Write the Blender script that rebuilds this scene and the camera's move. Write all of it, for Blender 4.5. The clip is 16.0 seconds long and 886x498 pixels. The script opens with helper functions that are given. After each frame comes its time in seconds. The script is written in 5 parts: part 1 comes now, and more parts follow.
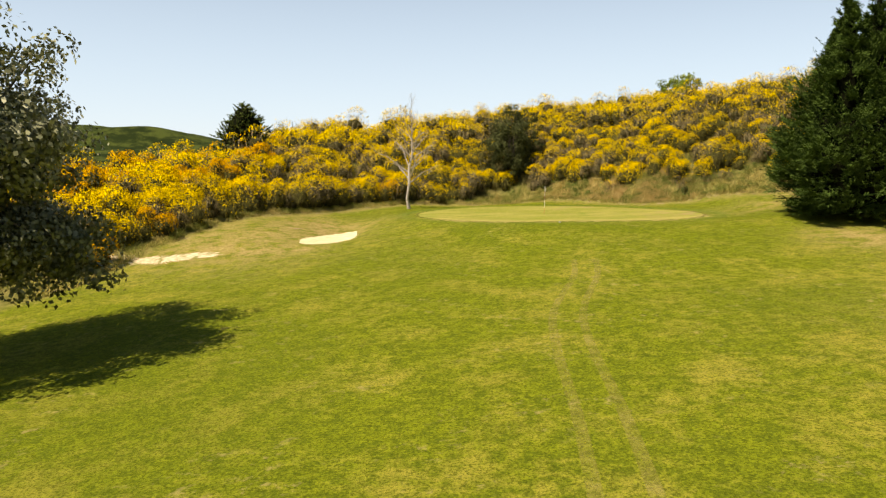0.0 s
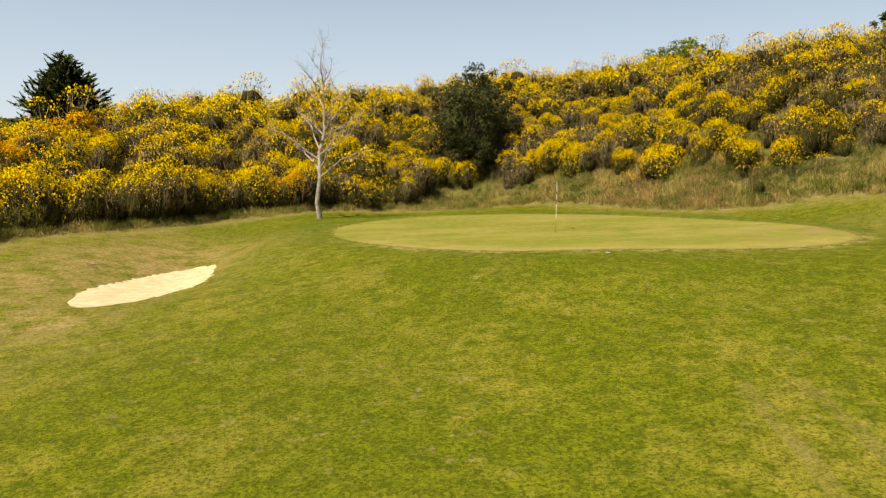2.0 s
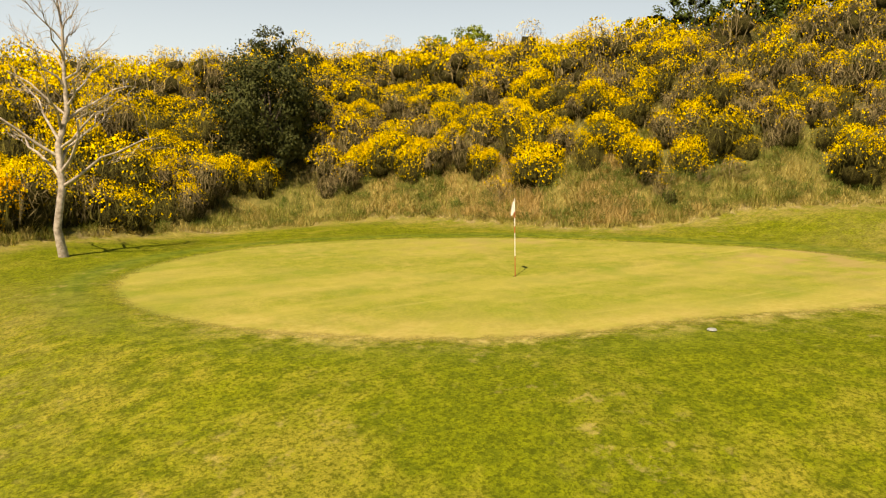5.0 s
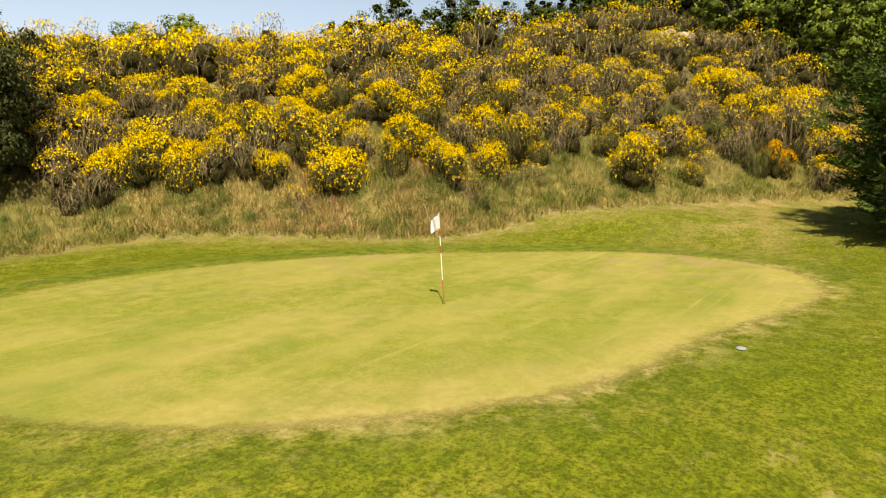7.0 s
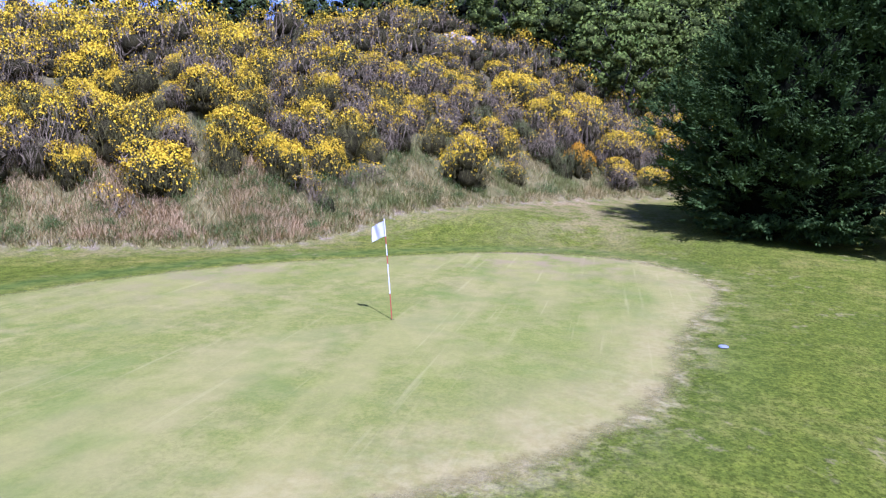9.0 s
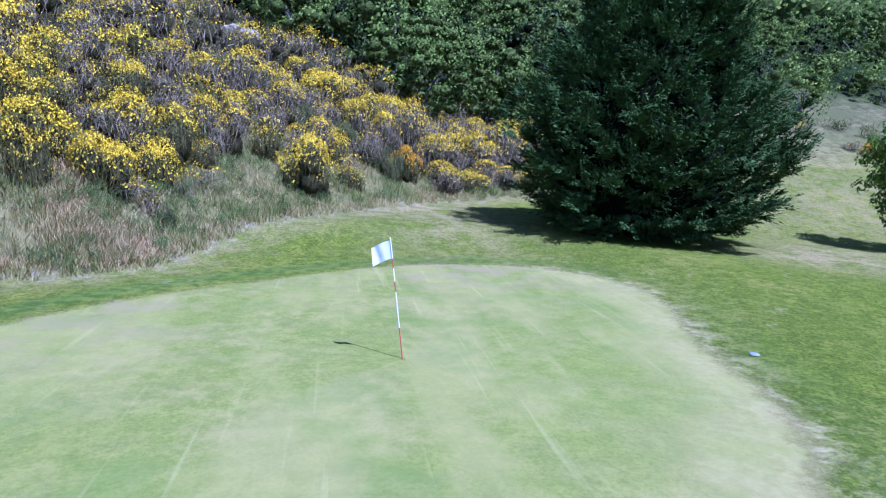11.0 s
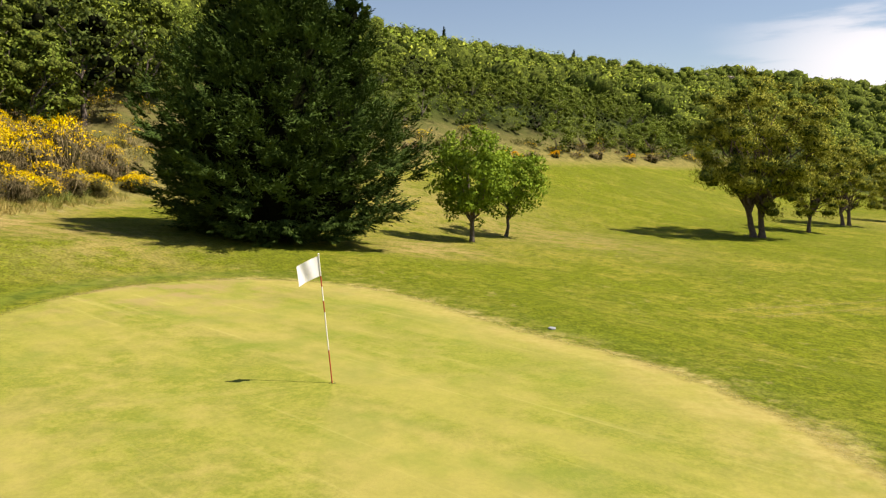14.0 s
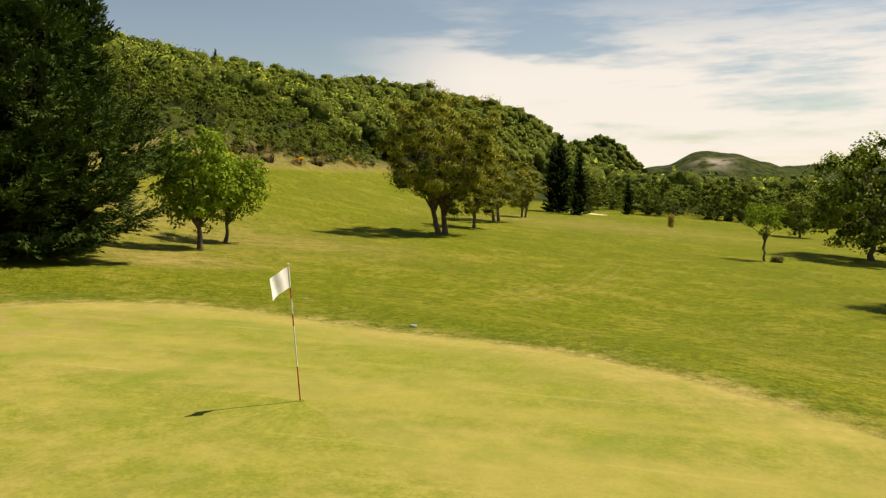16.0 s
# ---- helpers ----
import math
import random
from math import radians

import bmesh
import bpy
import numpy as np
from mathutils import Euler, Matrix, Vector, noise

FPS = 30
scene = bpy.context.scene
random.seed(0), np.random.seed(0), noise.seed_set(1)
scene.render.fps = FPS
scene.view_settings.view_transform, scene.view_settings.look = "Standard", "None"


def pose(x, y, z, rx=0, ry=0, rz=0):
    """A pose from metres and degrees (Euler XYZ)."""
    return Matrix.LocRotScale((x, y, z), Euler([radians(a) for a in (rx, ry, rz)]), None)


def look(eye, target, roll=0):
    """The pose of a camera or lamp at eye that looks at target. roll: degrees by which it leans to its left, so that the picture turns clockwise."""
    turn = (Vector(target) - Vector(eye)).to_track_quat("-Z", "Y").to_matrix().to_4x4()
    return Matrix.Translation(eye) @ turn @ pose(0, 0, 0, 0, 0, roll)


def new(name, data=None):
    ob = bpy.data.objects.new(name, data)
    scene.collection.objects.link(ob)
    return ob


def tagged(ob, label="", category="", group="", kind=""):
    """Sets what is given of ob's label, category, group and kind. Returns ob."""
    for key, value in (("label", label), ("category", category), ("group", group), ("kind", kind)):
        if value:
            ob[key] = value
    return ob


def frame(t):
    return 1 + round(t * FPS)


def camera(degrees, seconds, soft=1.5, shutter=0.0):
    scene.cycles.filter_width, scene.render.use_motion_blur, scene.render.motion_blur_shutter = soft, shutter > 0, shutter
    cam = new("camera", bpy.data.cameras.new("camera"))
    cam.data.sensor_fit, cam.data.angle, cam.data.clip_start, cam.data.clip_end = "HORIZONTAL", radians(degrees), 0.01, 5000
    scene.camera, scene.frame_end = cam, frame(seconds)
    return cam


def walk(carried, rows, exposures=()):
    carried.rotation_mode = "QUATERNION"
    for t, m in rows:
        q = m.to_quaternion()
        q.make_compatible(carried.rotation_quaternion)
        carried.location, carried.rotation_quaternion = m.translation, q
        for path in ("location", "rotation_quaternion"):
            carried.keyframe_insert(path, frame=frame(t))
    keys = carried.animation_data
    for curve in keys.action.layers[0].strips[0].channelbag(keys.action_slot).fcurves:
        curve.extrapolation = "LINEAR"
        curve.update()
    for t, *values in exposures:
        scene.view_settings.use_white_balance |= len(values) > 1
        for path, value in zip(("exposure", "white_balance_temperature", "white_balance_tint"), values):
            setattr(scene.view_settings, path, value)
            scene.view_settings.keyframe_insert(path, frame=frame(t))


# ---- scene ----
cam = camera(63.2, 16.0, soft=1.3)
PATH = [
    (0, (-8.72, -54.528, 3.37), (-8.682, -52.54, 3.151), 0.1),
    (0.5, (-8.71, -45.29, 3.257), (-8.65, -43.304, 3.034), 0.3),
    (1, (-8.379, -38.604, 3.069), (-8.288, -36.619, 2.845), 0.2),
    (1.5, (-8.307, -33.597, 2.828), (-8.162, -31.615, 2.606), 0.2),
    (2, (-8.267, -30.02, 2.762), (-8.043, -28.045, 2.535), 0.2),
    (2.5, (-8.238, -27.311, 2.633), (-7.913, -25.35, 2.408), 0.1),
    (3, (-8.216, -24.987, 2.769), (-7.788, -23.047, 2.535), 0.2),
    (5.5, (-12.198, -13.663, 3.0), (-11.007, -12.072, 2.777), 0.5),
    (6, (-12.844, -11.638, 3.012), (-11.44, -10.23, 2.795), 0.2),
    (6.5, (-13.273, -10.496, 3.059), (-11.746, -9.222, 2.845), 0.1),
    (7, (-13.732, -9.352, 3.086), (-12.09, -8.23, 2.872), 0.3),
    (7.5, (-14.08, -8.265, 3.096), (-12.338, -7.306, 2.884), 0.4),
    (8, (-14.353, -7.184, 2.95), (-12.53, -6.386, 2.746), 0.3),
    (8.5, (-14.409, -5.875, 3.109), (-12.522, -5.246, 2.898), 0.6),
    (11, (-12.221, 0.997, 3.185), (-10.25, 0.723, 2.982), 0.3),
    (11.5, (-11.816, 2.233, 3.165), (-9.889, 1.737, 2.968), 0.3),
    (12, (-11.519, 3.439, 3.229), (-9.664, 2.716, 3.032), 0.2),
    (12.5, (-11.039, 4.544, 3.246), (-9.286, 3.603, 3.049), 0.2),
    (13, (-10.383, 5.575, 3.253), (-8.757, 4.426, 3.059), 0.4),
    (13.5, (-9.623, 6.566, 3.259), (-8.149, 5.227, 3.068), 0.3),
    (14, (-8.732, 7.408, 3.263), (-7.432, 5.901, 3.074), 0.2),
    (14.5, (-7.706, 8.19, 3.274), (-6.601, 6.533, 3.086), 0.2),
    (15, (-6.636, 8.791, 3.252), (-5.74, 7.012, 3.067), 0.2),
    (15.5, (-5.559, 9.396, 3.277), (-4.886, 7.522, 3.094), 0.0),
    (16, (-4.446, 9.852, 3.276), (-4.004, 7.91, 3.096), 0.0),
]
# the film's own exposure and white balance
EXPOSURES = [(0.0, 0.70, 7800, 14), (0.8, 0.54, 7600, 14), (1.8, 0.43, 7700, 14), (3.0, 0.57, 8500, 14), (5.5, 0.71, 9500, 15), (7.0, 0.74, 7600, 15), (8.0, 0.80, 5800, 32), (8.7, 0.85, 4650, 54), (11.0, 0.87, 3950, 44),
             (12.6, 0.87, 3950, 44), (13.5, 0.88, 5200, 31), (14.2, 0.84, 7600, 15), (15.0, 0.71, 8600, 14), (15.5, 0.62, 8400, 13), (16.0, 0.55, 7900, 13)]
walk(cam, [(t, look(eye, target, roll)) for t, eye, target, roll in PATH], EXPOSURES)

# ---- light ----
SUN_TO = Vector((-0.80, -0.58, 1.52)).normalized()
world = bpy.data.worlds.new("sky")
scene.world = world
world.use_nodes = True
wn, wl = world.node_tree.nodes, world.node_tree.links
wn.clear()
sky = wn.new("ShaderNodeTexSky")
sky.sky_type, sky.sun_disc = "NISHITA", False
sky.sun_elevation = math.asin(SUN_TO.z)
sky.sun_rotation = math.atan2(SUN_TO.x, SUN_TO.y)
sky.air_density, sky.dust_density, sky.ozone_density = 1.1, 0.3, 1.2
# thin white cloud low over the south-west
geo = wn.new("ShaderNodeTexCoord")
sep = wn.new("ShaderNodeSeparateXYZ")
wl.new(geo.outputs["Generated"], sep.inputs[0])
squash = wn.new("ShaderNodeMapping")
squash.inputs["Scale"].default_value = (2.0, 2.0, 13.0)
wl.new(geo.outputs["Generated"], squash.inputs["Vector"])
puff = wn.new("ShaderNodeTexNoise")
puff.inputs["Scale"].default_value, puff.inputs["Detail"].default_value, puff.inputs["Roughness"].default_value = 1.6, 7.0, 0.58
wl.new(squash.outputs[0], puff.inputs["Vector"])


def wmath(op, a, b=None, clamp=False):
    n = wn.new("ShaderNodeMath")
    n.operation, n.use_clamp = op, clamp
    for i, v in enumerate((a, b)):
        if v is None:
            continue
        if isinstance(v, (int, float)):
            n.inputs[i].default_value = v
        else:
            wl.new(v, n.inputs[i])
    return n.outputs[0]


def wrange(v, a, b, c=0.0, d=1.0):
    n = wn.new("ShaderNodeMapRange")
    n.interpolation_type = "SMOOTHSTEP"
    for i, x in enumerate((a, b, c, d)):
        n.inputs[1 + i].default_value = x
    wl.new(v, n.inputs[0])
    return n.outputs[0]


west = wmath("ADD", wmath("MULTIPLY", sep.outputs[0], -0.80), wmath("MULTIPLY", sep.outputs[1], -0.60))
low = wrange(sep.outputs[2], 0.30, 0.12)
amount = wmath("ADD", puff.outputs[0], wmath("MULTIPLY", low, 0.15))
cloud = wmath("MULTIPLY", wrange(amount, 0.50, 0.68), wmath("MULTIPLY", wrange(sep.outputs[2], 0.27, 0.14), wrange(west, 0.24, 0.46)), True)
# pale summer haze low over the north
haze = wmath("MULTIPLY", wrange(sep.outputs[2], 0.55, 0.0, 0.0, 0.62), wrange(sep.outputs[1], 0.0, 0.8))
veil = wn.new("ShaderNodeMixRGB")
wl.new(haze, veil.inputs[0])
wl.new(sky.outputs[0], veil.inputs[1])
veil.inputs[2].default_value = (7.6, 10.2, 13.6, 1)
mixc = wn.new("ShaderNodeMixRGB")
wl.new(wmath("MULTIPLY", cloud, 0.9), mixc.inputs[0])
wl.new(veil.outputs[0], mixc.inputs[1])
mixc.inputs[2].default_value = (9.3, 9.4, 9.6, 1)
back = wn.new("ShaderNodeBackground")
back.inputs["Strength"].default_value = 0.066
wl.new(mixc.outputs[0], back.inputs["Color"])
wout = wn.new("ShaderNodeOutputWorld")
wl.new(back.outputs[0], wout.inputs["Surface"])

sun = new("sun", bpy.data.lights.new("sun", "SUN"))
sun.data.energy, sun.data.angle, sun.data.color = 5.0, radians(0.53), (1.0, 0.95, 0.86)
sun.matrix_world = look(SUN_TO * 100, (0, 0, 0))


# ---- materials ----
class Nodes:
    """Short hand for building one material."""

    def __init__(self, name, rough=0.8, spec=0.3):
        self.mat = bpy.data.materials.new(name)
        self.mat.use_nodes = True
        self.nt = self.mat.node_tree
        self.b = self.nt.nodes["Principled BSDF"]
        self.out = self.nt.nodes["Material Output"]
        self.b.inputs["Roughness"].default_value = rough
        self.b.inputs["Specular IOR Level"].default_value = spec

    def node(self, kind, **props):
        n = self.nt.nodes.new(kind)
        for k, v in props.items():
            if k == "operation":
                n.operation = v
            elif k == "blend_type":
                n.blend_type = v
            elif k == "attribute_name":
                n.attribute_name = v
        return n

    def put(self, v, socket):
        if isinstance(v, (int, float)):
            socket.default_value = v
        elif isinstance(v, tuple):
            socket.default_value = (*v, 1.0) if len(v) == 3 else v
        else:
            self.nt.links.new(v, socket)

    def pos(self):
        return self.node("ShaderNodeNewGeometry").outputs["Position"]

    def noise(self, scale, detail=4.0, rough=0.55, vec=None, stretch=None):
        n = self.node("ShaderNodeTexNoise")
        n.inputs["Scale"].default_value, n.inputs["Detail"].default_value, n.inputs["Roughness"].default_value = scale, detail, rough
        vec = vec or self.pos()
        if stretch:
            m = self.node("ShaderNodeMapping")
            m.inputs["Rotation"].default_value = (0, 0, radians(stretch[0]))
            m.inputs["Scale"].default_value = (stretch[1], stretch[2], 1)
            self.put(vec, m.inputs["Vector"])
            vec = m.outputs[0]
        self.put(vec, n.inputs["Vector"])
        return n.outputs["Fac"]

    def ramp(self, v, a, b, c=0.0, d=1.0):
        n = self.node("ShaderNodeMapRange")
        n.interpolation_type = "SMOOTHSTEP"
        for i, x in enumerate((a, b, c, d)):
            n.inputs[1 + i].default_value = x
        self.put(v, n.inputs[0])
        return n.outputs[0]

    def math(self, op, a, b):
        n = self.node("ShaderNodeMath", operation=op)
        self.put(a, n.inputs[0])
        self.put(b, n.inputs[1])
        return n.outputs[0]

    def mix(self, f, a, b, mode="MIX"):
        n = self.node("ShaderNodeMixRGB", blend_type=mode)
        self.put(f, n.inputs[0])
        self.put(a, n.inputs[1])
        self.put(b, n.inputs[2])
        return n.outputs[0]

    def attr(self, name):
        return self.node("ShaderNodeAttribute", attribute_name=name).outputs["Fac"]

    def island(self):
        return self.node("ShaderNodeNewGeometry").outputs["Random Per Island"]

    def whole(self):
        return self.node("ShaderNodeObjectInfo").outputs["Random"]

    def color(self, c):
        self.put(c, self.b.inputs["Base Color"])

    def bump(self, height, strength, distance):
        n = self.node("ShaderNodeBump")
        n.inputs["Strength"].default_value, n.inputs["Distance"].default_value = strength, distance
        self.put(height, n.inputs["Height"])
        self.put(n.outputs[0], self.b.inputs["Normal"])


def leaf_material(name, dark, light, through_light=0.35, rough=0.55, spec=0.3, tint=None, even=0.0):
    """Foliage: colour varies leaf by leaf and plant by plant, some light passes through."""
    k = Nodes(name, rough, spec)
    each = k.island()
    if even:
        each = k.math("ADD", k.math("MULTIPLY", each, 1 - even), k.math("MULTIPLY", k.ramp(k.noise(1.7, 3, 0.6), 0.34, 0.66), even))
    c = k.mix(each, dark, light)
    if tint:
        c = k.mix(k.whole(), k.mix(each, tint[0], tint[1]), k.mix(each, tint[2], tint[3]))
    c = k.mix(k.ramp(k.noise(0.9, 2), 0.35, 0.7, 0.0, 0.35), c, light)
    k.color(c)
    tr = k.node("ShaderNodeBsdfTranslucent")
    k.put(k.mix(0.4, c, (light[0] * 1.3, light[1] * 1.3, light[2] * 0.6)), tr.inputs["Color"])
    ms = k.node("ShaderNodeMixShader")
    ms.inputs[0].default_value = through_light
    k.put(k.b.outputs[0], ms.inputs[1])
    k.put(tr.outputs[0], ms.inputs[2])
    k.put(ms.outputs[0], k.out.inputs["Surface"])
    return k.mat


def bark_material(name, dark, light, scale=9.0, spec=0.2):
    k = Nodes(name, 0.9, spec)
    n = k.noise(scale, 6, 0.65, stretch=(0, 1, 1))
    k.color(k.mix(k.ramp(n, 0.3, 0.7), dark, light))
    k.bump(n, 0.7, 0.03)
    return k.mat


def turf_colour(k, deep, fresh, dry, grainy=0.22):
    """Short grass: fine grain, tufts of half a metre, drifts of several metres."""
    fine = k.noise(13.0, 6, 0.78)
    tuft = k.noise(2.6, 5, 0.62)
    drift = k.noise(0.33, 4, 0.6)
    wide = k.noise(0.07, 3, 0.5)
    c = k.mix(k.ramp(k.math("ADD", k.math("MULTIPLY", fine, 0.55), k.math("MULTIPLY", tuft, 0.45)), 0.40, 0.60), deep, fresh)
    c = k.mix(k.ramp(k.math("ADD", k.math("MULTIPLY", drift, 0.6), k.math("MULTIPLY", tuft, 0.4)), 0.46, 0.66, 0.0, 0.75), c, dry)
    c = k.mix(k.ramp(wide, 0.42, 0.62, 0.0, 0.40), c, tuple(v * 1.15 for v in deep))
    grain = k.noise(30.0, 3, 0.62)
    clump = k.noise(1.15, 5, 0.72)
    c = k.mix(k.ramp(clump, 0.46, 0.34, 0.0, 0.8 * grainy), c, tuple(v * 0.70 for v in deep))
    speck = k.noise(9.0, 4, 0.65)
    fleck = k.noise(14.0, 4, 0.75)
    c = k.mix(k.ramp(fleck, 0.54, 0.40, 0.0, 2.1 * grainy), c, tuple(v * 0.42 for v in deep))
    c = k.mix(k.ramp(grain, 0.42, 0.62, 0.0, 0.8 * grainy), c, tuple(v * 0.5 for v in deep))
    c = k.mix(k.ramp(speck, 0.54, 0.68, 0.0, grainy), c, tuple(v * 1.35 for v in fresh))
    c = k.mix(k.ramp(speck, 0.48, 0.36, 0.0, grainy), c, tuple(v * 0.55 for v in deep))
    return c, k.math("ADD", k.math("MULTIPLY", grain, 0.7), k.math("MULTIPLY", fine, 0.5)), tuft


k = Nodes("mown_turf", 1.0, 0.04)
turf, fine, tuft = turf_colour(k, (0.086, 0.110, 0.008), (0.188, 0.212, 0.011), (0.312, 0.266, 0.042), 0.34)
band = k.mix(k.ramp(tuft, 0.35, 0.65), (0.060, 0.092, 0.011), (0.122, 0.156, 0.018))
turf = k.mix(k.attr("band"), turf, band)
# rough hillside soil, with shade between the bushes put into its darker tone
soil_n = k.noise(1.4, 6, 0.65)
soil = k.mix(k.ramp(soil_n, 0.35, 0.68), (0.070, 0.066, 0.022), (0.185, 0.155, 0.056))
soil = k.mix(k.ramp(k.noise(0.5, 4), 0.42, 0.6), soil, (0.105, 0.102, 0.030))
spots = k.noise(2.2, 6, 0.72)
turf = k.mix(k.math("MULTIPLY", k.ramp(k.noise(0.28, 3), 0.46, 0.62), k.ramp(spots, 0.55, 0.68, 0.0, 0.5)), turf, (0.34, 0.27, 0.10))
bare = k.mix(k.ramp(k.noise(7.0, 5, 0.7), 0.35, 0.65), (0.185, 0.138, 0.040), (0.34, 0.265, 0.100))
soil = k.mix(k.attr("bank"), soil, k.mix(k.ramp(soil_n, 0.35, 0.65), (0.095, 0.092, 0.020), (0.215, 0.185, 0.056)))
c = k.mix(k.attr("rough"), turf, soil)
dryness = k.math("MULTIPLY", k.attr("dry"), k.ramp(k.noise(0.9, 7, 0.75), 0.38, 0.58, 0.12, 1.0))
c = k.mix(dryness, c, bare)
straw = k.mix(k.ramp(k.noise(6.0, 5, 0.7), 0.38, 0.62), (0.27, 0.21, 0.070), (0.42, 0.345, 0.145))
c = k.mix(k.math("MULTIPLY", k.attr("straw"), k.ramp(k.noise(1.3, 7, 0.78), 0.42, 0.62)), c, straw)
c = k.mix(k.math("MULTIPLY", k.attr("lip"), k.ramp(k.noise(1.7, 5, 0.7), 0.44, 0.62, 0.0, 0.75)), c, k.mix(k.ramp(k.noise(9.0, 4, 0.7), 0.4, 0.6), (0.20, 0.135, 0.075), (0.42, 0.33, 0.22)))
# green of far woods, darkened to paint shade under and between the trees
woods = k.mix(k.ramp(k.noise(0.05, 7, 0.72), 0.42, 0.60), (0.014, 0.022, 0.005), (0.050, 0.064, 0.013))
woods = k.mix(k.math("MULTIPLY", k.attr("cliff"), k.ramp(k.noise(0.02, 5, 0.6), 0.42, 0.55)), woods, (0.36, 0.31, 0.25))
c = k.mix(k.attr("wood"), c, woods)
k.color(c)
k.bump(k.math("ADD", fine, k.math("MULTIPLY", tuft, 0.8)), 0.65, 0.06)
M_TURF = k.mat

k = Nodes("putting_green", 1.0, 0.04)
turf, fine, tuft = turf_colour(k, (0.158, 0.178, 0.025), (0.225, 0.226, 0.037), (0.290, 0.252, 0.066), 0.10)
streak = k.noise(0.55, 4, 0.55, stretch=(28, 0.25, 1.0))
c = k.mix(k.ramp(streak, 0.45, 0.62, 0.0, 0.5), turf, (0.290, 0.255, 0.064))
lines = k.noise(1.0, 3, 0.55, stretch=(-4, 0.17, 5.5))
c = k.mix(k.ramp(lines, 0.60, 0.72, 0.0, 0.34), c, (0.36, 0.325, 0.095))
c = k.mix(k.ramp(k.noise(0.5, 4, 0.6), 0.50, 0.68, 0.0, 0.42), c, (0.125, 0.168, 0.025))
worn = k.mix(k.ramp(k.noise(5.0, 5, 0.7), 0.35, 0.65), (0.300, 0.225, 0.072), (0.410, 0.325, 0.120))
edge = k.math("MULTIPLY", k.attr("worn"), k.ramp(k.noise(1.1, 6, 0.68), 0.33, 0.62, 0.2, 1.0))
c = k.mix(edge, c, worn)
c = k.mix(k.math("MULTIPLY", k.attr("tired"), k.ramp(k.noise(0.8, 5, 0.6), 0.42, 0.62)), c, (0.255, 0.195, 0.078))
k.color(c)
k.bump(k.noise(60.0, 3, 0.6), 0.25, 0.02)
clear = k.node("ShaderNodeBsdfTransparent")
blend = k.node("ShaderNodeMixShader")
fray = k.math("ADD", k.attr("rim"), k.math("MULTIPLY", k.noise(2.6, 8, 0.78), 1.2))
k.put(k.ramp(fray, 0.82, 1.42), blend.inputs[0])
k.put(k.b.outputs[0], blend.inputs[1])
k.put(clear.outputs[0], blend.inputs[2])
k.put(blend.outputs[0], k.out.inputs["Surface"])
M_GREEN = k.mat

k = Nodes("bunker_sand", 0.95, 0.1)
n = k.noise(3.0, 6, 0.6)
k.color(k.mix(k.ramp(n, 0.35, 0.65), (0.50, 0.42, 0.23), (0.62, 0.54, 0.33)))
k.bump(k.noise(14.0, 5, 0.65), 0.5, 0.05)
M_SAND = k.mat

k = Nodes("flattened_grass", 0.95, 0.12)
turf, fine, tuft = turf_colour(k, (0.23, 0.21, 0.035), (0.29, 0.26, 0.055), (0.36, 0.30, 0.10), 0.1)
k.color(turf)
k.bump(fine, 0.4, 0.03)
clear = k.node("ShaderNodeBsdfTransparent")
blend = k.node("ShaderNodeMixShader")
k.put(k.ramp(k.noise(1.7, 4, 0.7), 0.30, 0.70, 0.08, 0.42), blend.inputs[0])
k.put(clear.outputs[0], blend.inputs[1])
k.put(k.b.outputs[0], blend.inputs[2])
k.put(blend.outputs[0], k.out.inputs["Surface"])
M_TRACK = k.mat

k = Nodes("bare_dirt", 0.95, 0.1)
n = k.noise(4.0, 6, 0.65)
c = k.mix(k.ramp(n, 0.38, 0.62), (0.40, 0.30, 0.16), (0.60, 0.50, 0.33))
k.color(k.mix(k.ramp(k.noise(1.6, 5, 0.6), 0.44, 0.6), c, (0.19, 0.185, 0.06)))
k.bump(n, 0.6, 0.05)
M_DIRT = k.mat

k = Nodes("pale_rock", 0.95, 0.1)
n = k.noise(0.8, 7, 0.65)
k.color(k.mix(k.ramp(n, 0.35, 0.65), (0.24, 0.195, 0.14), (0.47, 0.40, 0.30)))
k.bump(n, 1.0, 0.4)
M_ROCK = k.mat

M_STEM = leaf_material("broom_stems", (0.040, 0.039, 0.009), (0.150, 0.134, 0.032), 0.05, 0.9, 0.04)
# broom stem colour, darkened to paint the shade inside the bushes
k = Nodes("inner_broom_shade", 0.95, 0.05)
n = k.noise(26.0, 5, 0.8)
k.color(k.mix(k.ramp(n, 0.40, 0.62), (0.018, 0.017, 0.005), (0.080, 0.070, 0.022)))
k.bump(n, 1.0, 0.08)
M_CORE_SHADE = k.mat
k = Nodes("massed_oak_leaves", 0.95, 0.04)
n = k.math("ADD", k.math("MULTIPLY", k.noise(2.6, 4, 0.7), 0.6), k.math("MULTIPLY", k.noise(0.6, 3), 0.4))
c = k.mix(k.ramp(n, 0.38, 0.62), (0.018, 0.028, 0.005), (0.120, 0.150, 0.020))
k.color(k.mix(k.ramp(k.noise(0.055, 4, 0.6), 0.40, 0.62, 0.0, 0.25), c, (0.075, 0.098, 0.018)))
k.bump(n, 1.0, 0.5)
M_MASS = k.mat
# leaf colour made darker, so that crowns hold painted shade inside
k = Nodes("inner_crown_shade", 0.95, 0.04)
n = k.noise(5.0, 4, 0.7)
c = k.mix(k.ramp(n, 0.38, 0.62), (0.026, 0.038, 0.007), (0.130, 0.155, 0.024))
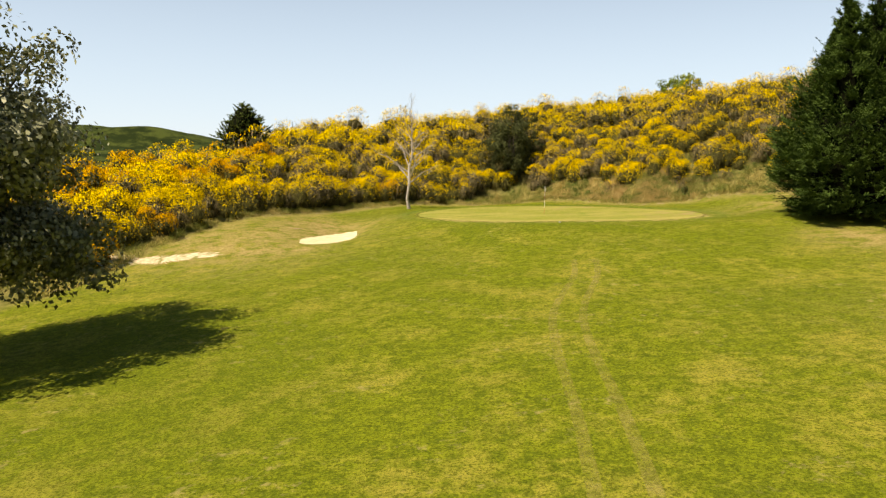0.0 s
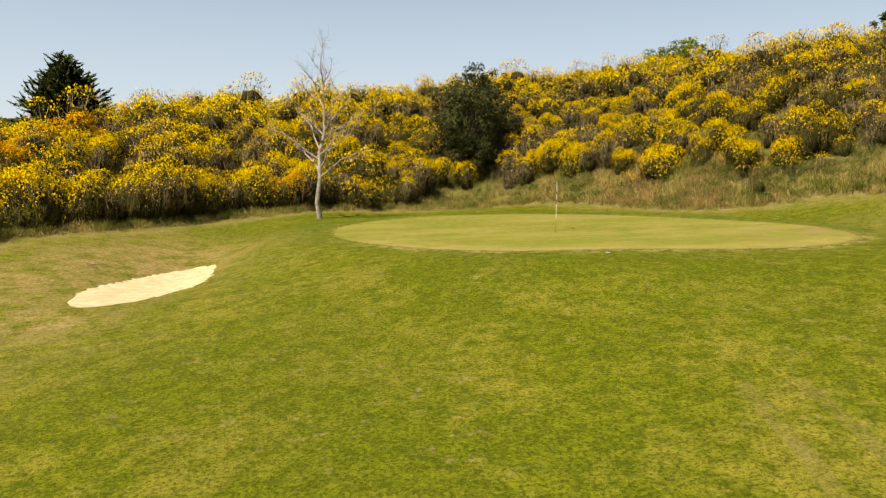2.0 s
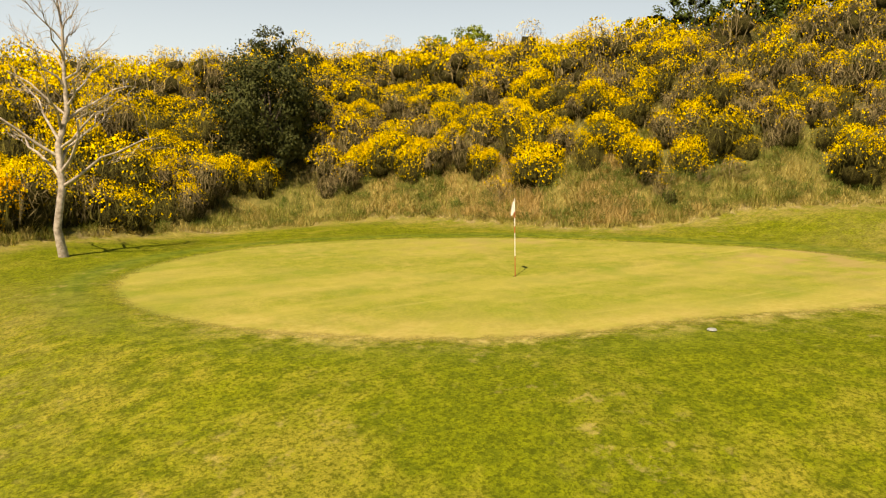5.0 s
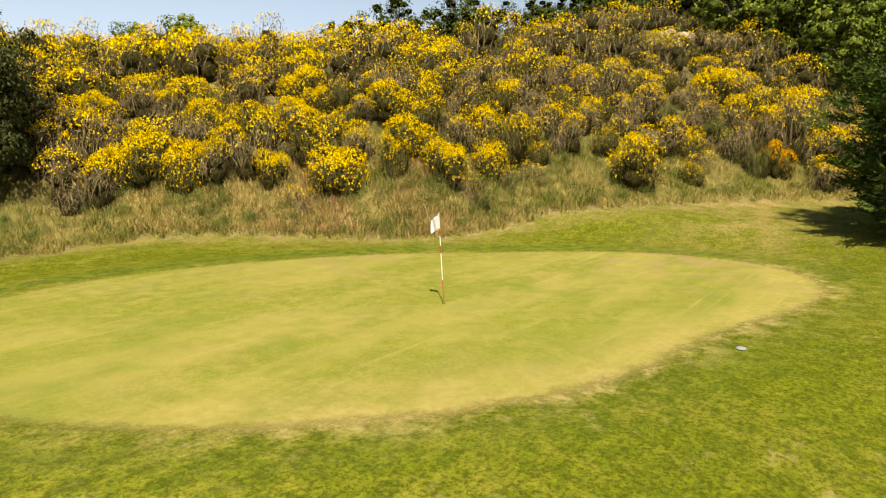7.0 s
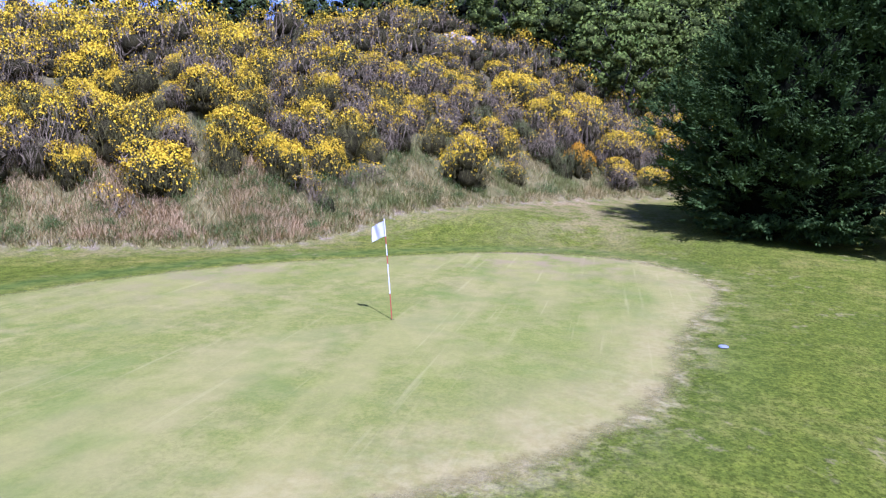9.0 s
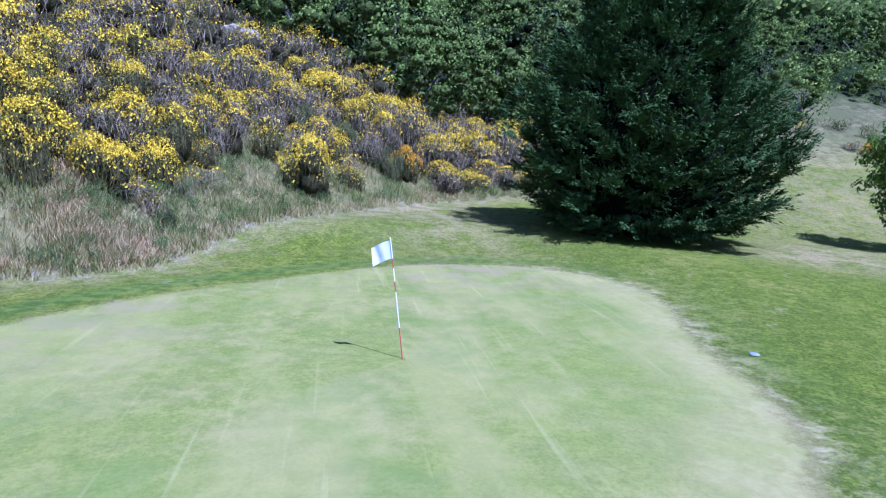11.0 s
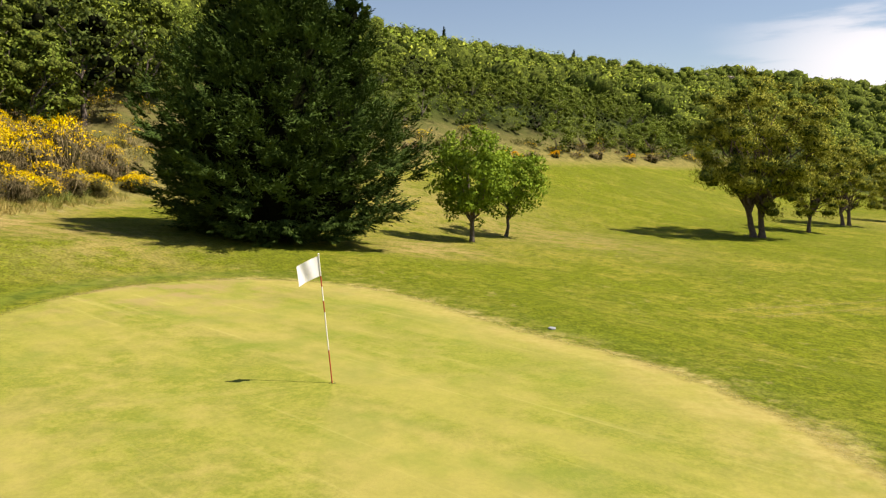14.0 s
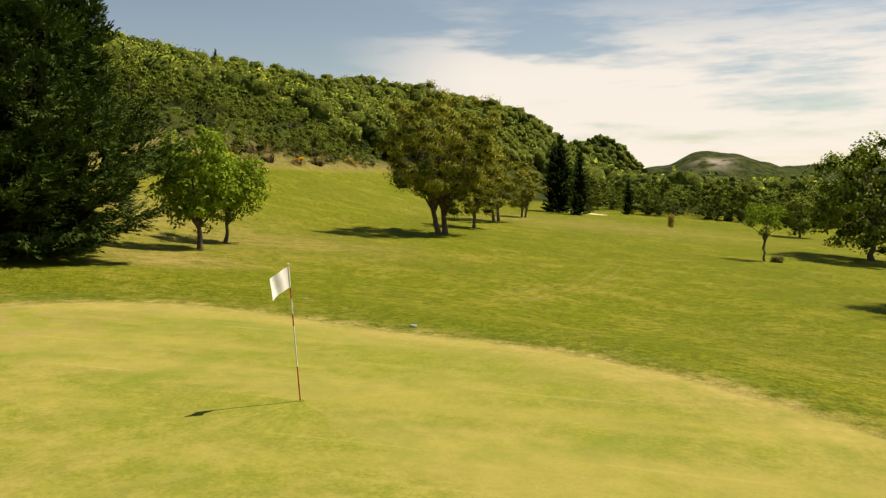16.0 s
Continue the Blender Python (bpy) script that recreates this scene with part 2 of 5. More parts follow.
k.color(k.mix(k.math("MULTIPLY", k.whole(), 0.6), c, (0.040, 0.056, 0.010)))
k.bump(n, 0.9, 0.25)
M_INCROWN_SHADE = k.mat
# near-black: the shade deep inside crowns, put into the colour
M_INNER_SHADE = bark_material("painted_inner_shade", (0.004, 0.005, 0.002), (0.010, 0.011, 0.005), spec=0.0)
M_TWIG = leaf_material("dry_broom_twigs", (0.085, 0.066, 0.030), (0.245, 0.196, 0.096), 0.03, 0.9, 0.05)
M_FLOWER = leaf_material("broom_flowers", (0.62, 0.415, 0.003), (0.84, 0.61, 0.005), 0.2, 0.9, 0.0)
M_FLOWER_OLD = leaf_material("orange_broom_flowers", (0.58, 0.28, 0.004), (0.76, 0.43, 0.006), 0.25, 0.9, 0.0)
M_SHRUB = leaf_material("olive_shrub_leaves", (0.058, 0.070, 0.016), (0.165, 0.165, 0.044), 0.2, 0.8, 0.1)
M_WEED = leaf_material("green_weeds", (0.045, 0.078, 0.012), (0.135, 0.180, 0.034), 0.2, 0.7, 0.1)
M_DARKWOOD = leaf_material("dark_oak_leaves", (0.040, 0.062, 0.012), (0.100, 0.130, 0.024), 0.08, 0.7, 0.08, even=0.6)
M_HOLM = leaf_material("evergreen_oak_leaves", (0.024, 0.032, 0.010), (0.078, 0.086, 0.026), 0.08, 0.7, 0.08)
M_CYPRESS = leaf_material("cypress_sprays", (0.009, 0.018, 0.004), (0.080, 0.128, 0.024), 0.03, 0.85, 0.04, even=0.7)
M_PINE = leaf_material("pine_needles", (0.100, 0.116, 0.013), (0.320, 0.312, 0.038), 0.15, 0.8, 0.06)
M_WALNUT = leaf_material("walnut_leaves", (0.070, 0.122, 0.010), (0.210, 0.300, 0.026), 0.25, 0.8, 0.05)
M_POPLAR = leaf_material("silvery_poplar_leaves", (0.050, 0.062, 0.020), (0.29, 0.29, 0.16), 0.12, 0.5, 0.3)
M_WOOD = leaf_material("forest_leaves", (0.040, 0.062, 0.010), (0.130, 0.160, 0.028), 0.1, 0.8, 0.05, tint=((0.090, 0.138, 0.016), (0.160, 0.212, 0.028), (0.145, 0.190, 0.020), (0.250, 0.300, 0.038)), even=0.65)
k = Nodes("distant_forest_leaves", 0.95, 0.02)
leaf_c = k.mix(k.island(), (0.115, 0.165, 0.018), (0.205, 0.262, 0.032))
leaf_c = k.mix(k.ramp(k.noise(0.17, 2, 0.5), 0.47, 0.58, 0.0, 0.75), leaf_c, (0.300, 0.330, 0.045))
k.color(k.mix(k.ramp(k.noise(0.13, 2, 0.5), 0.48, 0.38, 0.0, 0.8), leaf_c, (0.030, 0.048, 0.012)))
M_WOODFAR = k.mat
M_GRASS = leaf_material("long_dry_grass", (0.21, 0.170, 0.042), (0.47, 0.38, 0.115), 0.3, 0.7)
M_REDGRASS = leaf_material("reddish_seed_grass", (0.36, 0.235, 0.080), (0.56, 0.41, 0.160), 0.3, 0.7)
M_GREENGRASS = leaf_material("long_green_grass", (0.098, 0.122, 0.016), (0.260, 0.272, 0.048), 0.3, 0.7)

M_BARK = bark_material("grey_brown_bark", (0.05, 0.04, 0.03), (0.16, 0.13, 0.10))
M_BIRCH = bark_material("pale_birch_bark", (0.20, 0.165, 0.13), (0.52, 0.46, 0.39), 5.0)
M_PINEBARK = bark_material("pine_bark", (0.06, 0.045, 0.035), (0.17, 0.12, 0.09))


def plain(name, col, rough=0.5, spec=0.4):
    k = Nodes(name, rough, spec)
    k.color(k.mix(k.ramp(k.noise(12.0, 4), 0.35, 0.7, 0.0, 0.35), col, tuple(v * 0.7 for v in col)))
    return k.mat


M_POLEWHITE = plain("white_pole_paint", (0.80, 0.78, 0.72))
M_POLERED = plain("red_pole_paint", (0.42, 0.075, 0.035))
M_CUP = plain("hole_liner", (0.03, 0.03, 0.03))
M_PLATE = plain("pale_blue_plastic", (0.27, 0.29, 0.28))
M_HANDLE = plain("weathered_wood", (0.34, 0.25, 0.15), 0.8, 0.2)
k = Nodes("flag_cloth", 0.8, 0.2)
weave = k.noise(30.0, 3)
k.color(k.mix(weave, (0.82, 0.81, 0.78), (0.74, 0.74, 0.72)))
k.bump(weave, 0.2, 0.01)
M_FLAG = k.mat
M_LOGO = plain("faded_print", (0.77, 0.76, 0.75))


# ---- mesh helpers ----
NORMALS = {}


def mesh(name, verts, quads=None, tris=None, mats=(), index=None, smooth=False, normals=None):
    """A mesh from arrays of corners and of faces."""
    me = bpy.data.meshes.new(name)
    verts = np.asarray(verts, np.float32)
    loops, starts, n = [], [], 0
    for faces, size in ((quads, 4), (tris, 3)):
        if faces is not None and len(faces):
            loops.append(np.asarray(faces, np.int32).ravel())
            starts.append(n + size * np.arange(len(faces), dtype=np.int32))
            n += size * len(faces)
    loops, starts = np.concatenate(loops), np.concatenate(starts)
    me.vertices.add(len(verts))
    me.vertices.foreach_set("co", verts.ravel())
    me.loops.add(len(loops))
    me.loops.foreach_set("vertex_index", loops)
    me.polygons.add(len(starts))
    me.polygons.foreach_set("loop_start", starts)
    for m in mats:
        me.materials.append(m)
    if index is not None:
        me.polygons.foreach_set("material_index", np.asarray(index, np.int32))
    me.update(calc_edges=True)
    if smooth:
        me.polygons.foreach_set("use_smooth", np.ones(len(starts), bool))
    if normals is not None:
        me.polygons.foreach_set("use_smooth", np.ones(len(starts), bool))
        NORMALS[me.name] = np.asarray(normals, np.float32)
        me.normals_split_custom_set_from_vertices(NORMALS[me.name])
    return me


def part(name, me, parent, label=""):
    ob = new(name, me)
    ob.parent = parent
    return tagged(ob, label)


def thing(name, x, y, z, label, category, group="", turn=0.0):
    ob = new(name)
    ob.empty_display_size = 0.3
    ob.matrix_basis = pose(x, y, z, 0, 0, turn)
    return tagged(ob, label, category, group)


def unit(v):
    return v / np.maximum(np.linalg.norm(v, axis=-1, keepdims=True), 1e-9)


def blades(rng, c, along, length, width, facing=None):
    """Flat pointed leaves at c, each along its own way: corners and quads. facing: the way that their flat side looks, roughly."""
    n = len(c)
    if facing is not None:
        f = unit(facing)
        along = along - f * (along * f).sum(1, keepdims=True)
    along = unit(along)
    side = unit(np.cross(along, rng.normal(size=(n, 3)) if facing is None else f))
    l, w = np.broadcast_to(length, n)[:, None], np.broadcast_to(width, n)[:, None]
    v = np.stack([c - along * l * 0.5, c + side * w * 0.5 - along * l * 0.05, c + along * l * 0.5, c - side * w * 0.5 - along * l * 0.05], 1)
    return v.reshape(-1, 3), np.arange(4 * n).reshape(n, 4)


def cube_ball(n):
    """A ball of 6 n n squares, each with corners of its own: (squares, 4, 3)."""
    g = np.tan(np.linspace(-1, 1, n + 1) * math.pi / 4)
    out = []
    for axis in range(3):
        for sign in (-1, 1):
            for i in range(n):
                for j in range(n):
                    q = []
                    for a, b in ((i, j), (i + 1, j), (i + 1, j + 1), (i, j + 1)):
                        p = [0.0, 0.0, 0.0]
                        p[axis], p[(axis + 1) % 3], p[(axis + 2) % 3] = sign, g[a], g[b]
                        q.append(p)
                    out.append(q if sign > 0 else q[::-1])
    return unit(np.array(out))


BALLS = {n: cube_ball(n) for n in (2, 3)}


def lumps(rng, c, r, n=2, squash=1.0, uneven=0.16):
    """Uneven rounded masses at c: corners, quads and normals."""
    d = BALLS[n][None] + np.zeros((len(c), 1, 1, 1))
    ph = rng.uniform(0, 6.28, (4, len(c), 1, 1))
    s = 1 + uneven * (np.sin(3.1 * d[..., 0] + ph[0]) + np.sin(3.7 * d[..., 1] + ph[1]) + np.sin(3.3 * d[..., 2] + ph[2]) + 0.6 * np.sin(6 * d[..., 0] * d[..., 1] + ph[3]))
    v = c[:, None, None] + d * s[..., None] * np.broadcast_to(r, len(c))[:, None, None, None] * np.array([1, 1, squash])
    v = v.reshape(-1, 3)
    return v, np.arange(len(v)).reshape(-1, 4), np.broadcast_to(d, (len(c),) + BALLS[n].shape).reshape(-1, 3)


def join(*lots):
    """Several (corners, quads) as one."""
    v, f, n = [], [], 0
    for a, b in lots:
        v.append(a)
        f.append(b + n)
        n += len(a)
    return np.concatenate(v), np.concatenate(f)


def tube(points, radii, sides=6):
    """A tapered limb through points."""
    points, radii = np.asarray(points, float), np.asarray(radii, float)
    t = unit(np.gradient(points, axis=0))
    a = unit(np.cross(t, np.array([0.31, 0.52, 0.79])))
    b = np.cross(t, a)
    ang = np.linspace(0, 2 * np.pi, sides, endpoint=False)
    ring = np.cos(ang)[None, :, None] * a[:, None] + np.sin(ang)[None, :, None] * b[:, None]
    v = points[:, None] + ring * radii[:, None, None]
    n, q = len(points), []
    for i in range(n - 1):
        for j in range(sides):
            k2 = (j + 1) % sides
            q.append((i * sides + j, i * sides + k2, (i + 1) * sides + k2, (i + 1) * sides + j))
    return v.reshape(-1, 3), np.array(q)


def bend(rng, a, b, sag, n=5, wob=0.06):
    a, b = np.asarray(a, float), np.asarray(b, float)
    t = np.linspace(0, 1, n)[:, None]
    p = a + (b - a) * t
    p[:, 2] += sag * np.sin(np.pi * t[:, 0])
    p[1:-1] += rng.normal(size=(n - 2, 3)) * wob * np.linalg.norm(b - a)
    return p


def step(x, a, b):
    t = np.clip((x - a) / (b - a), 0, 1)
    return t * t * (3 - 2 * t)


# ---- lie of the land ----
VERGE = [(-120, -120), (-60, -75), (-34, -34), (-28, -15), (-25.5, -4), (-23.2, 4.2), (-20, 8.3), (-16.3, 12), (-11.5, 14.6), (-7, 16.9), (-1.5, 18.2), (3, 16.4), (5.4, 14.0), (7.2, 10.8), (8.3, 8.0),
         (9.4, 6.5), (12.6, 5.5), (14.8, 4.3), (16.4, 2.7), (19.7, 0.0), (24.4, -3.3), (28.5, -7.2), (32.5, -11.8), (35, -22), (38.5, -38), (42, -58), (44.5, -78), (44.5, -110), (45, -143), (40, -240), (-10, -700), (-60, -2500)]


def verge_distance(x, y):
    """Metres from the edge of the mown grass, above zero on the hill's side."""
    p = np.array(VERGE, float)
    a, ab = p[:-1], np.diff(p, axis=0)
    best, sign = np.full(x.shape, 1e9), np.ones(x.shape)
    for (ax, ay), (ux, uy) in zip(a, ab):
        t = np.clip(((x - ax) * ux + (y - ay) * uy) / (ux * ux + uy * uy), 0, 1)
        dx, dy = x - ax - t * ux, y - ay - t * uy
        d = np.hypot(dx, dy)
        near = d < best
        best = np.where(near, d, best)
        sign = np.where(near, np.where(ux * dy - uy * dx > 0, 1, -1), sign)
    return best * sign


def green_radius(th):
    r = GREEN_R[0]
    for n in range(1, 5):
        r = r + GREEN_R[2 * n - 1] * np.cos(n * th) + GREEN_R[2 * n] * np.sin(n * th)
    return r


GREEN_R = [8.942, -1.466, 0.21, 1.197, -1.896, -0.181, -0.163, -0.281, -0.201]
GREEN_C = (2.0, 0.5)


def green_out(x, y):
    dx, dy = x - GREEN_C[0], y - GREEN_C[1]
    return np.hypot(dx, dy) - green_radius(np.arctan2(dy, dx))


def waves(x, y, size, seed):
    """Smooth unevenness between about -1 and 1."""
    r = np.random.default_rng(seed)
    z = np.zeros(x.shape)
    for _ in range(7):
        a, f, p = r.uniform(0, 6.28), r.uniform(0.6, 1.7) / size, r.uniform(0, 6.28)
        z += np.sin((x * math.cos(a) + y * math.sin(a)) * f * 6.28 + p)
    return z / 3.0


def ground(x, y):
    x, y = np.asarray(x, float), np.asarray(y, float)
    cx = np.clip(x, -45, 62)
    fall = np.where(y < -8, 1.95 * (1 - np.exp(np.minimum(y + 8, 0) / 18)), 0)
    z = 0.075 * cx - 0.3 - fall
    e = np.maximum(cx - 20, 0)
    z += (0.15 * e + 0.002 * e * e) * step(-y, 8, 32)
    west = step(-x, 14, 23)
    z += 1.15 * step(y, 3, 13) * step(-x, 4, 12) * (1 - west) + 1.5 * west * step(y, -16, 4)
    z += 0.45 * step(x, 12.5, 16) * step(y, -7, 0)
    z += 0.45 * step(y, 8, 17) * step(x, -12, -4) * step(-x, -14, -6)
    z += 0.08 * waves(x, y, 22, 3) * step(np.abs(green_out(x, y)), 0, 6)
    w = 1 - step(green_out(x, y), 0.3, 6.5)
    z = z * (1 - w) + w * (0.032 * x + 0.020 * y)
    z -= 0.35 * np.exp(-(((x + 15.3) / 2.2) ** 2 + ((y + 3) / 5.0) ** 2))
    d = np.maximum(verge_distance(x, y), 0)
    crest = 2.4 + 3.0 * step(x, -36, -24) + 2.4 * step(x, -16, 4) - 0.5 * step(x, 8, 30)
    crest *= 1 - 0.58 * step(-y, -7, 9) * step(x, 18, 24)
    crest *= 1 - 0.7 * step(-y, 12, 40)
    z += crest * (1 - np.exp(-(np.maximum(d - 0.9, 0) / 8.8) ** 1.2)) + 0.06 * np.minimum(d, 40)
    z += 0.24 * step(d, 0.0, 0.45) * step(x, -32, -26) * step(y, -16, -10)
    z += 0.30 * waves(x, y, 9, 5) * step(d, 1.5, 9) * (1 - step(d, 80, 140))
    z -= 2.0 * np.exp(-((x - 0.3) ** 2 + (y - 24.0) ** 2) / 22.0)
    z += 2.3 * np.exp(-(((x - 47) / 9.0) ** 2 + ((y - 13) / 9.0) ** 2))
    # the long wooded hill to the east and south
    foot = np.where(y > -134, 54.0, 54 + (y + 134) * 0.13)
    u = np.maximum(x - foot, 0)
    top = 50.5 - 1 * step(-y, 300, 450) - 2 * step(-y, 450, 600) - 22 * step(-y, 640, 880) - 8 * step(-y, 900, 1500)
    top = top * (1 - 0.85 * step(y, 20, 75))
    reach = 200 - 105 * step(-y, 272, 640)
    q = np.clip(u / reach, 0, 1)
    z += top * (0.62 * q + 0.38 * q * q * (3 - 2 * q)) * (1 + 0.03 * waves(x, y, 90, 8))
    # hills at the edge of sight
    for hx, hy, hz, rx, ry in FAR_HILLS:
        rr = ((x - hx) / rx) ** 2 + ((y - hy) / ry) ** 2
        z += hz * np.exp(-rr) * (1 + 0.10 * waves(x, y, 120, 9))
    return z


FAR_HILLS = [(-6, -1010, 40, 50, 90), (-205, -1500, 64, 130, 200), (-520, -1750, 46, 330, 260), (-900, -1650, 62, 300, 300), (-1500, -1500, 70, 420, 420),
             (-250, 605, 29, 150, 120), (-450, 560, 20, 170, 120), (-700, 500, 46, 260, 220), (-1200, 200, 60, 400, 500)]


def ground_at(x, y):
    return float(ground(np.array([x]), np.array([y]))[0])


def spread(n, k, reach):
    s = np.linspace(-1, 1, n)
    return reach * np.sinh(k * s) / math.sinh(k)


gx, gy = spread(340, 6.6, 2600.0), spread(380, 6.3, 2600.0) - 8.0
X, Y = np.meshgrid(gx, gy)
Z = ground(X, Y)
nx, ny = len(gx), len(gy)
ids = np.arange(nx * ny).reshape(ny, nx)
faces = np.stack([ids[:-1, :-1], ids[:-1, 1:], ids[1:, 1:], ids[1:, :-1]], -1).reshape(-1, 4)
D = verge_distance(X, Y)
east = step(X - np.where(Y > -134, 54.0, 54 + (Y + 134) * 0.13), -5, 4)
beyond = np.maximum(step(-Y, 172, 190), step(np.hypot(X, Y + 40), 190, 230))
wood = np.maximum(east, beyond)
rough = step(D, -0.15, 0.35)
dry = 0.8 * np.exp(-(((X + 16.5) / 4.6) ** 2 + ((Y - 1.5) / 5.0) ** 2)) + 0.95 * np.exp(-(((X + 21.0) / 6.0) ** 2 + ((Y + 7.0) / 7.0) ** 2)) + 0.8 * np.exp(-(((X - 15) / 3.5) ** 2 + ((Y + 19.5) / 3.0) ** 2))
dry += 0.55 * np.exp(-((D + 0.7) / 0.9) ** 2) * step(X, -30, -20) + 0.5 * np.exp(-(((X - 14.5) / 7.0) ** 2 + ((Y + 34) / 6.0) ** 2))
dry += 0.75 * np.exp(-(((X - 19) / 6.5) ** 2 + ((Y + 3.5) / 3.6) ** 2)) + 0.6 * np.exp(-(((X - 28) / 11.0) ** 2 + ((Y + 31) / 14.0) ** 2)) + 0.6 * np.exp(-(((X - 13.5) / 2.2) ** 2 + ((Y + 16.5) / 2.4) ** 2))
lane = np.abs((Y + 9.6) - 0.10 * (X + 20)) / 0.8
dry += 0.8 * np.exp(-lane ** 2) * step(X, -27, -24) * step(-X, 14.5, 17) + 0.5 * np.exp(-(((X + 17.5) / 3.0) ** 2 + ((Y - 3.5) / 3.0) ** 2))
dry += 0.5 * np.exp(-(((X + 3) / 22.0) ** 2 + ((Y + 92) / 13.0) ** 2))
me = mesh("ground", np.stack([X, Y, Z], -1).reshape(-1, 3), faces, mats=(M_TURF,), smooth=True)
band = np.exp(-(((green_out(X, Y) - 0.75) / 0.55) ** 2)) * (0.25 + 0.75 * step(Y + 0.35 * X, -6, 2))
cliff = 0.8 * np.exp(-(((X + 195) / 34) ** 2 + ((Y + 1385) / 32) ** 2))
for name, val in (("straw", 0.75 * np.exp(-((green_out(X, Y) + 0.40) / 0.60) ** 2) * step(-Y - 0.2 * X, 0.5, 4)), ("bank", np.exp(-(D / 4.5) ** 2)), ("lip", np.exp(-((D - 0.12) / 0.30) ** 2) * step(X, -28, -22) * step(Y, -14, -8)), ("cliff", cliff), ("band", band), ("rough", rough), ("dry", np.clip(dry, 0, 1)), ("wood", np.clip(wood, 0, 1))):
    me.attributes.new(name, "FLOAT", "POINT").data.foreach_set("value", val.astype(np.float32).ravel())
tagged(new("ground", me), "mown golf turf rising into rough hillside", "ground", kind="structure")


def patch(name, radius, centre, rings, spokes, lift, mat, label, category, inner=0.0, seed=0, jag=0.03, attrs=None):
    """A sheet that lies on the ground inside radius(angle); with inner, a band round the outside of it."""
    rng = np.random.default_rng(seed)
    th = np.linspace(0, 2 * np.pi, spokes, endpoint=False)
    ragged = jag * (rng.normal(size=spokes) + 2.2 * np.sin(th * 37 + 1) * np.sin(th * 11))
    r = radius(th)
    s = np.linspace(0 if not inner else 0, 1, rings)
    if inner:
        rr = r[None] - 0.05 + s[:, None] * (inner + ragged[None] * s[:, None])
    else:
        rr = s[:, None] ** 0.8 * (r + ragged)[None]
    px, py = centre[0] + rr * np.cos(th), centre[1] + rr * np.sin(th)
    pz = ground(px, py) + 0.004 + (lift - 0.004) * (1 - s[:, None] ** 6)
    i = np.arange(rings * spokes).reshape(rings, spokes)
    f = np.stack([i[:-1], np.roll(i[:-1], -1, 1), np.roll(i[1:], -1, 1), i[1:]], -1).reshape(-1, 4)[:, ::-1]
    me = mesh(name, np.stack([px, py, pz], -1).reshape(-1, 3), f, mats=(mat,), smooth=True)
    if attrs:
        for key, fn in attrs.items():
            me.attributes.new(key, "FLOAT", "POINT").data.foreach_set("value", np.clip(fn(px, py, rr / r[None]), 0, 1).astype(np.float32).ravel())
    return tagged(new(name, me), label, category, kind="structure")


def worn_edge(px, py, s):
    south = step(-py - 0.25 * (px + 2), 0.0, 3.5)
    return south * step(s, 0.62, 1.02) * 0.64 + 0.2 * step(s, 0.9, 1.0)


def tired_end(px, py, s):
    return 0.14 + 0.72 * np.exp(-(((px - 9.8) / 3.2) ** 2 + ((py + 2.0) / 3.6) ** 2)) + 0.5 * np.exp(-(((px - 5) / 5) ** 2 + ((py - 6) / 2) ** 2))


patch("putting_green", lambda th: green_radius(th) + 0.3, GREEN_C, 70, 560, 0.014, M_GREEN, "pale smooth putting green with worn straw-coloured edge", "putting green", seed=5, jag=0.018,
      attrs={"worn": worn_edge, "tired": tired_end, "rim": lambda px, py, s: step(green_out(px, py), -1.1, 0.35)})


def bunker_radius(th):
    return 1.0 / np.sqrt((np.cos(th - 1.35) / 4.4) ** 2 + (np.sin(th - 1.35) / 1.35) ** 2) * (1 + 0.10 * np.sin(2 * th + 0.6) + 0.06 * np.cos(3 * th))


patch("bunker", bunker_radius, (-15.7, -3.2), 14, 160, 0.03, M_SAND, "pale sand bunker cut into the turf", "bunker", seed=6, jag=0.055)


def bare_radius(th):
    return 1.0 / np.sqrt((np.cos(th - 0.05) / 3.6) ** 2 + (np.sin(th - 0.05) / 0.75) ** 2) * (1 + 0.15 * np.sin(3 * th))


patch("sand_patch", bare_radius, (-25.2, -10.2), 10, 160, 0.02, M_DIRT, "strip of bare pale dirt at the rough edge", "dirt", seed=7, jag=0.14)


def far_sand_radius(th):
    return 1.0 / np.sqrt((np.cos(th) / 3.6) ** 2 + (np.sin(th) / 2.0) ** 2) * (1 + 0.1 * np.sin(2 * th + 1))


patch("far_bunker", far_sand_radius, (-0.8, -128.0), 8, 80, 0.05, M_SAND, "distant pale sand bunker on the fairway", "bunker", seed=8, jag=0.1)


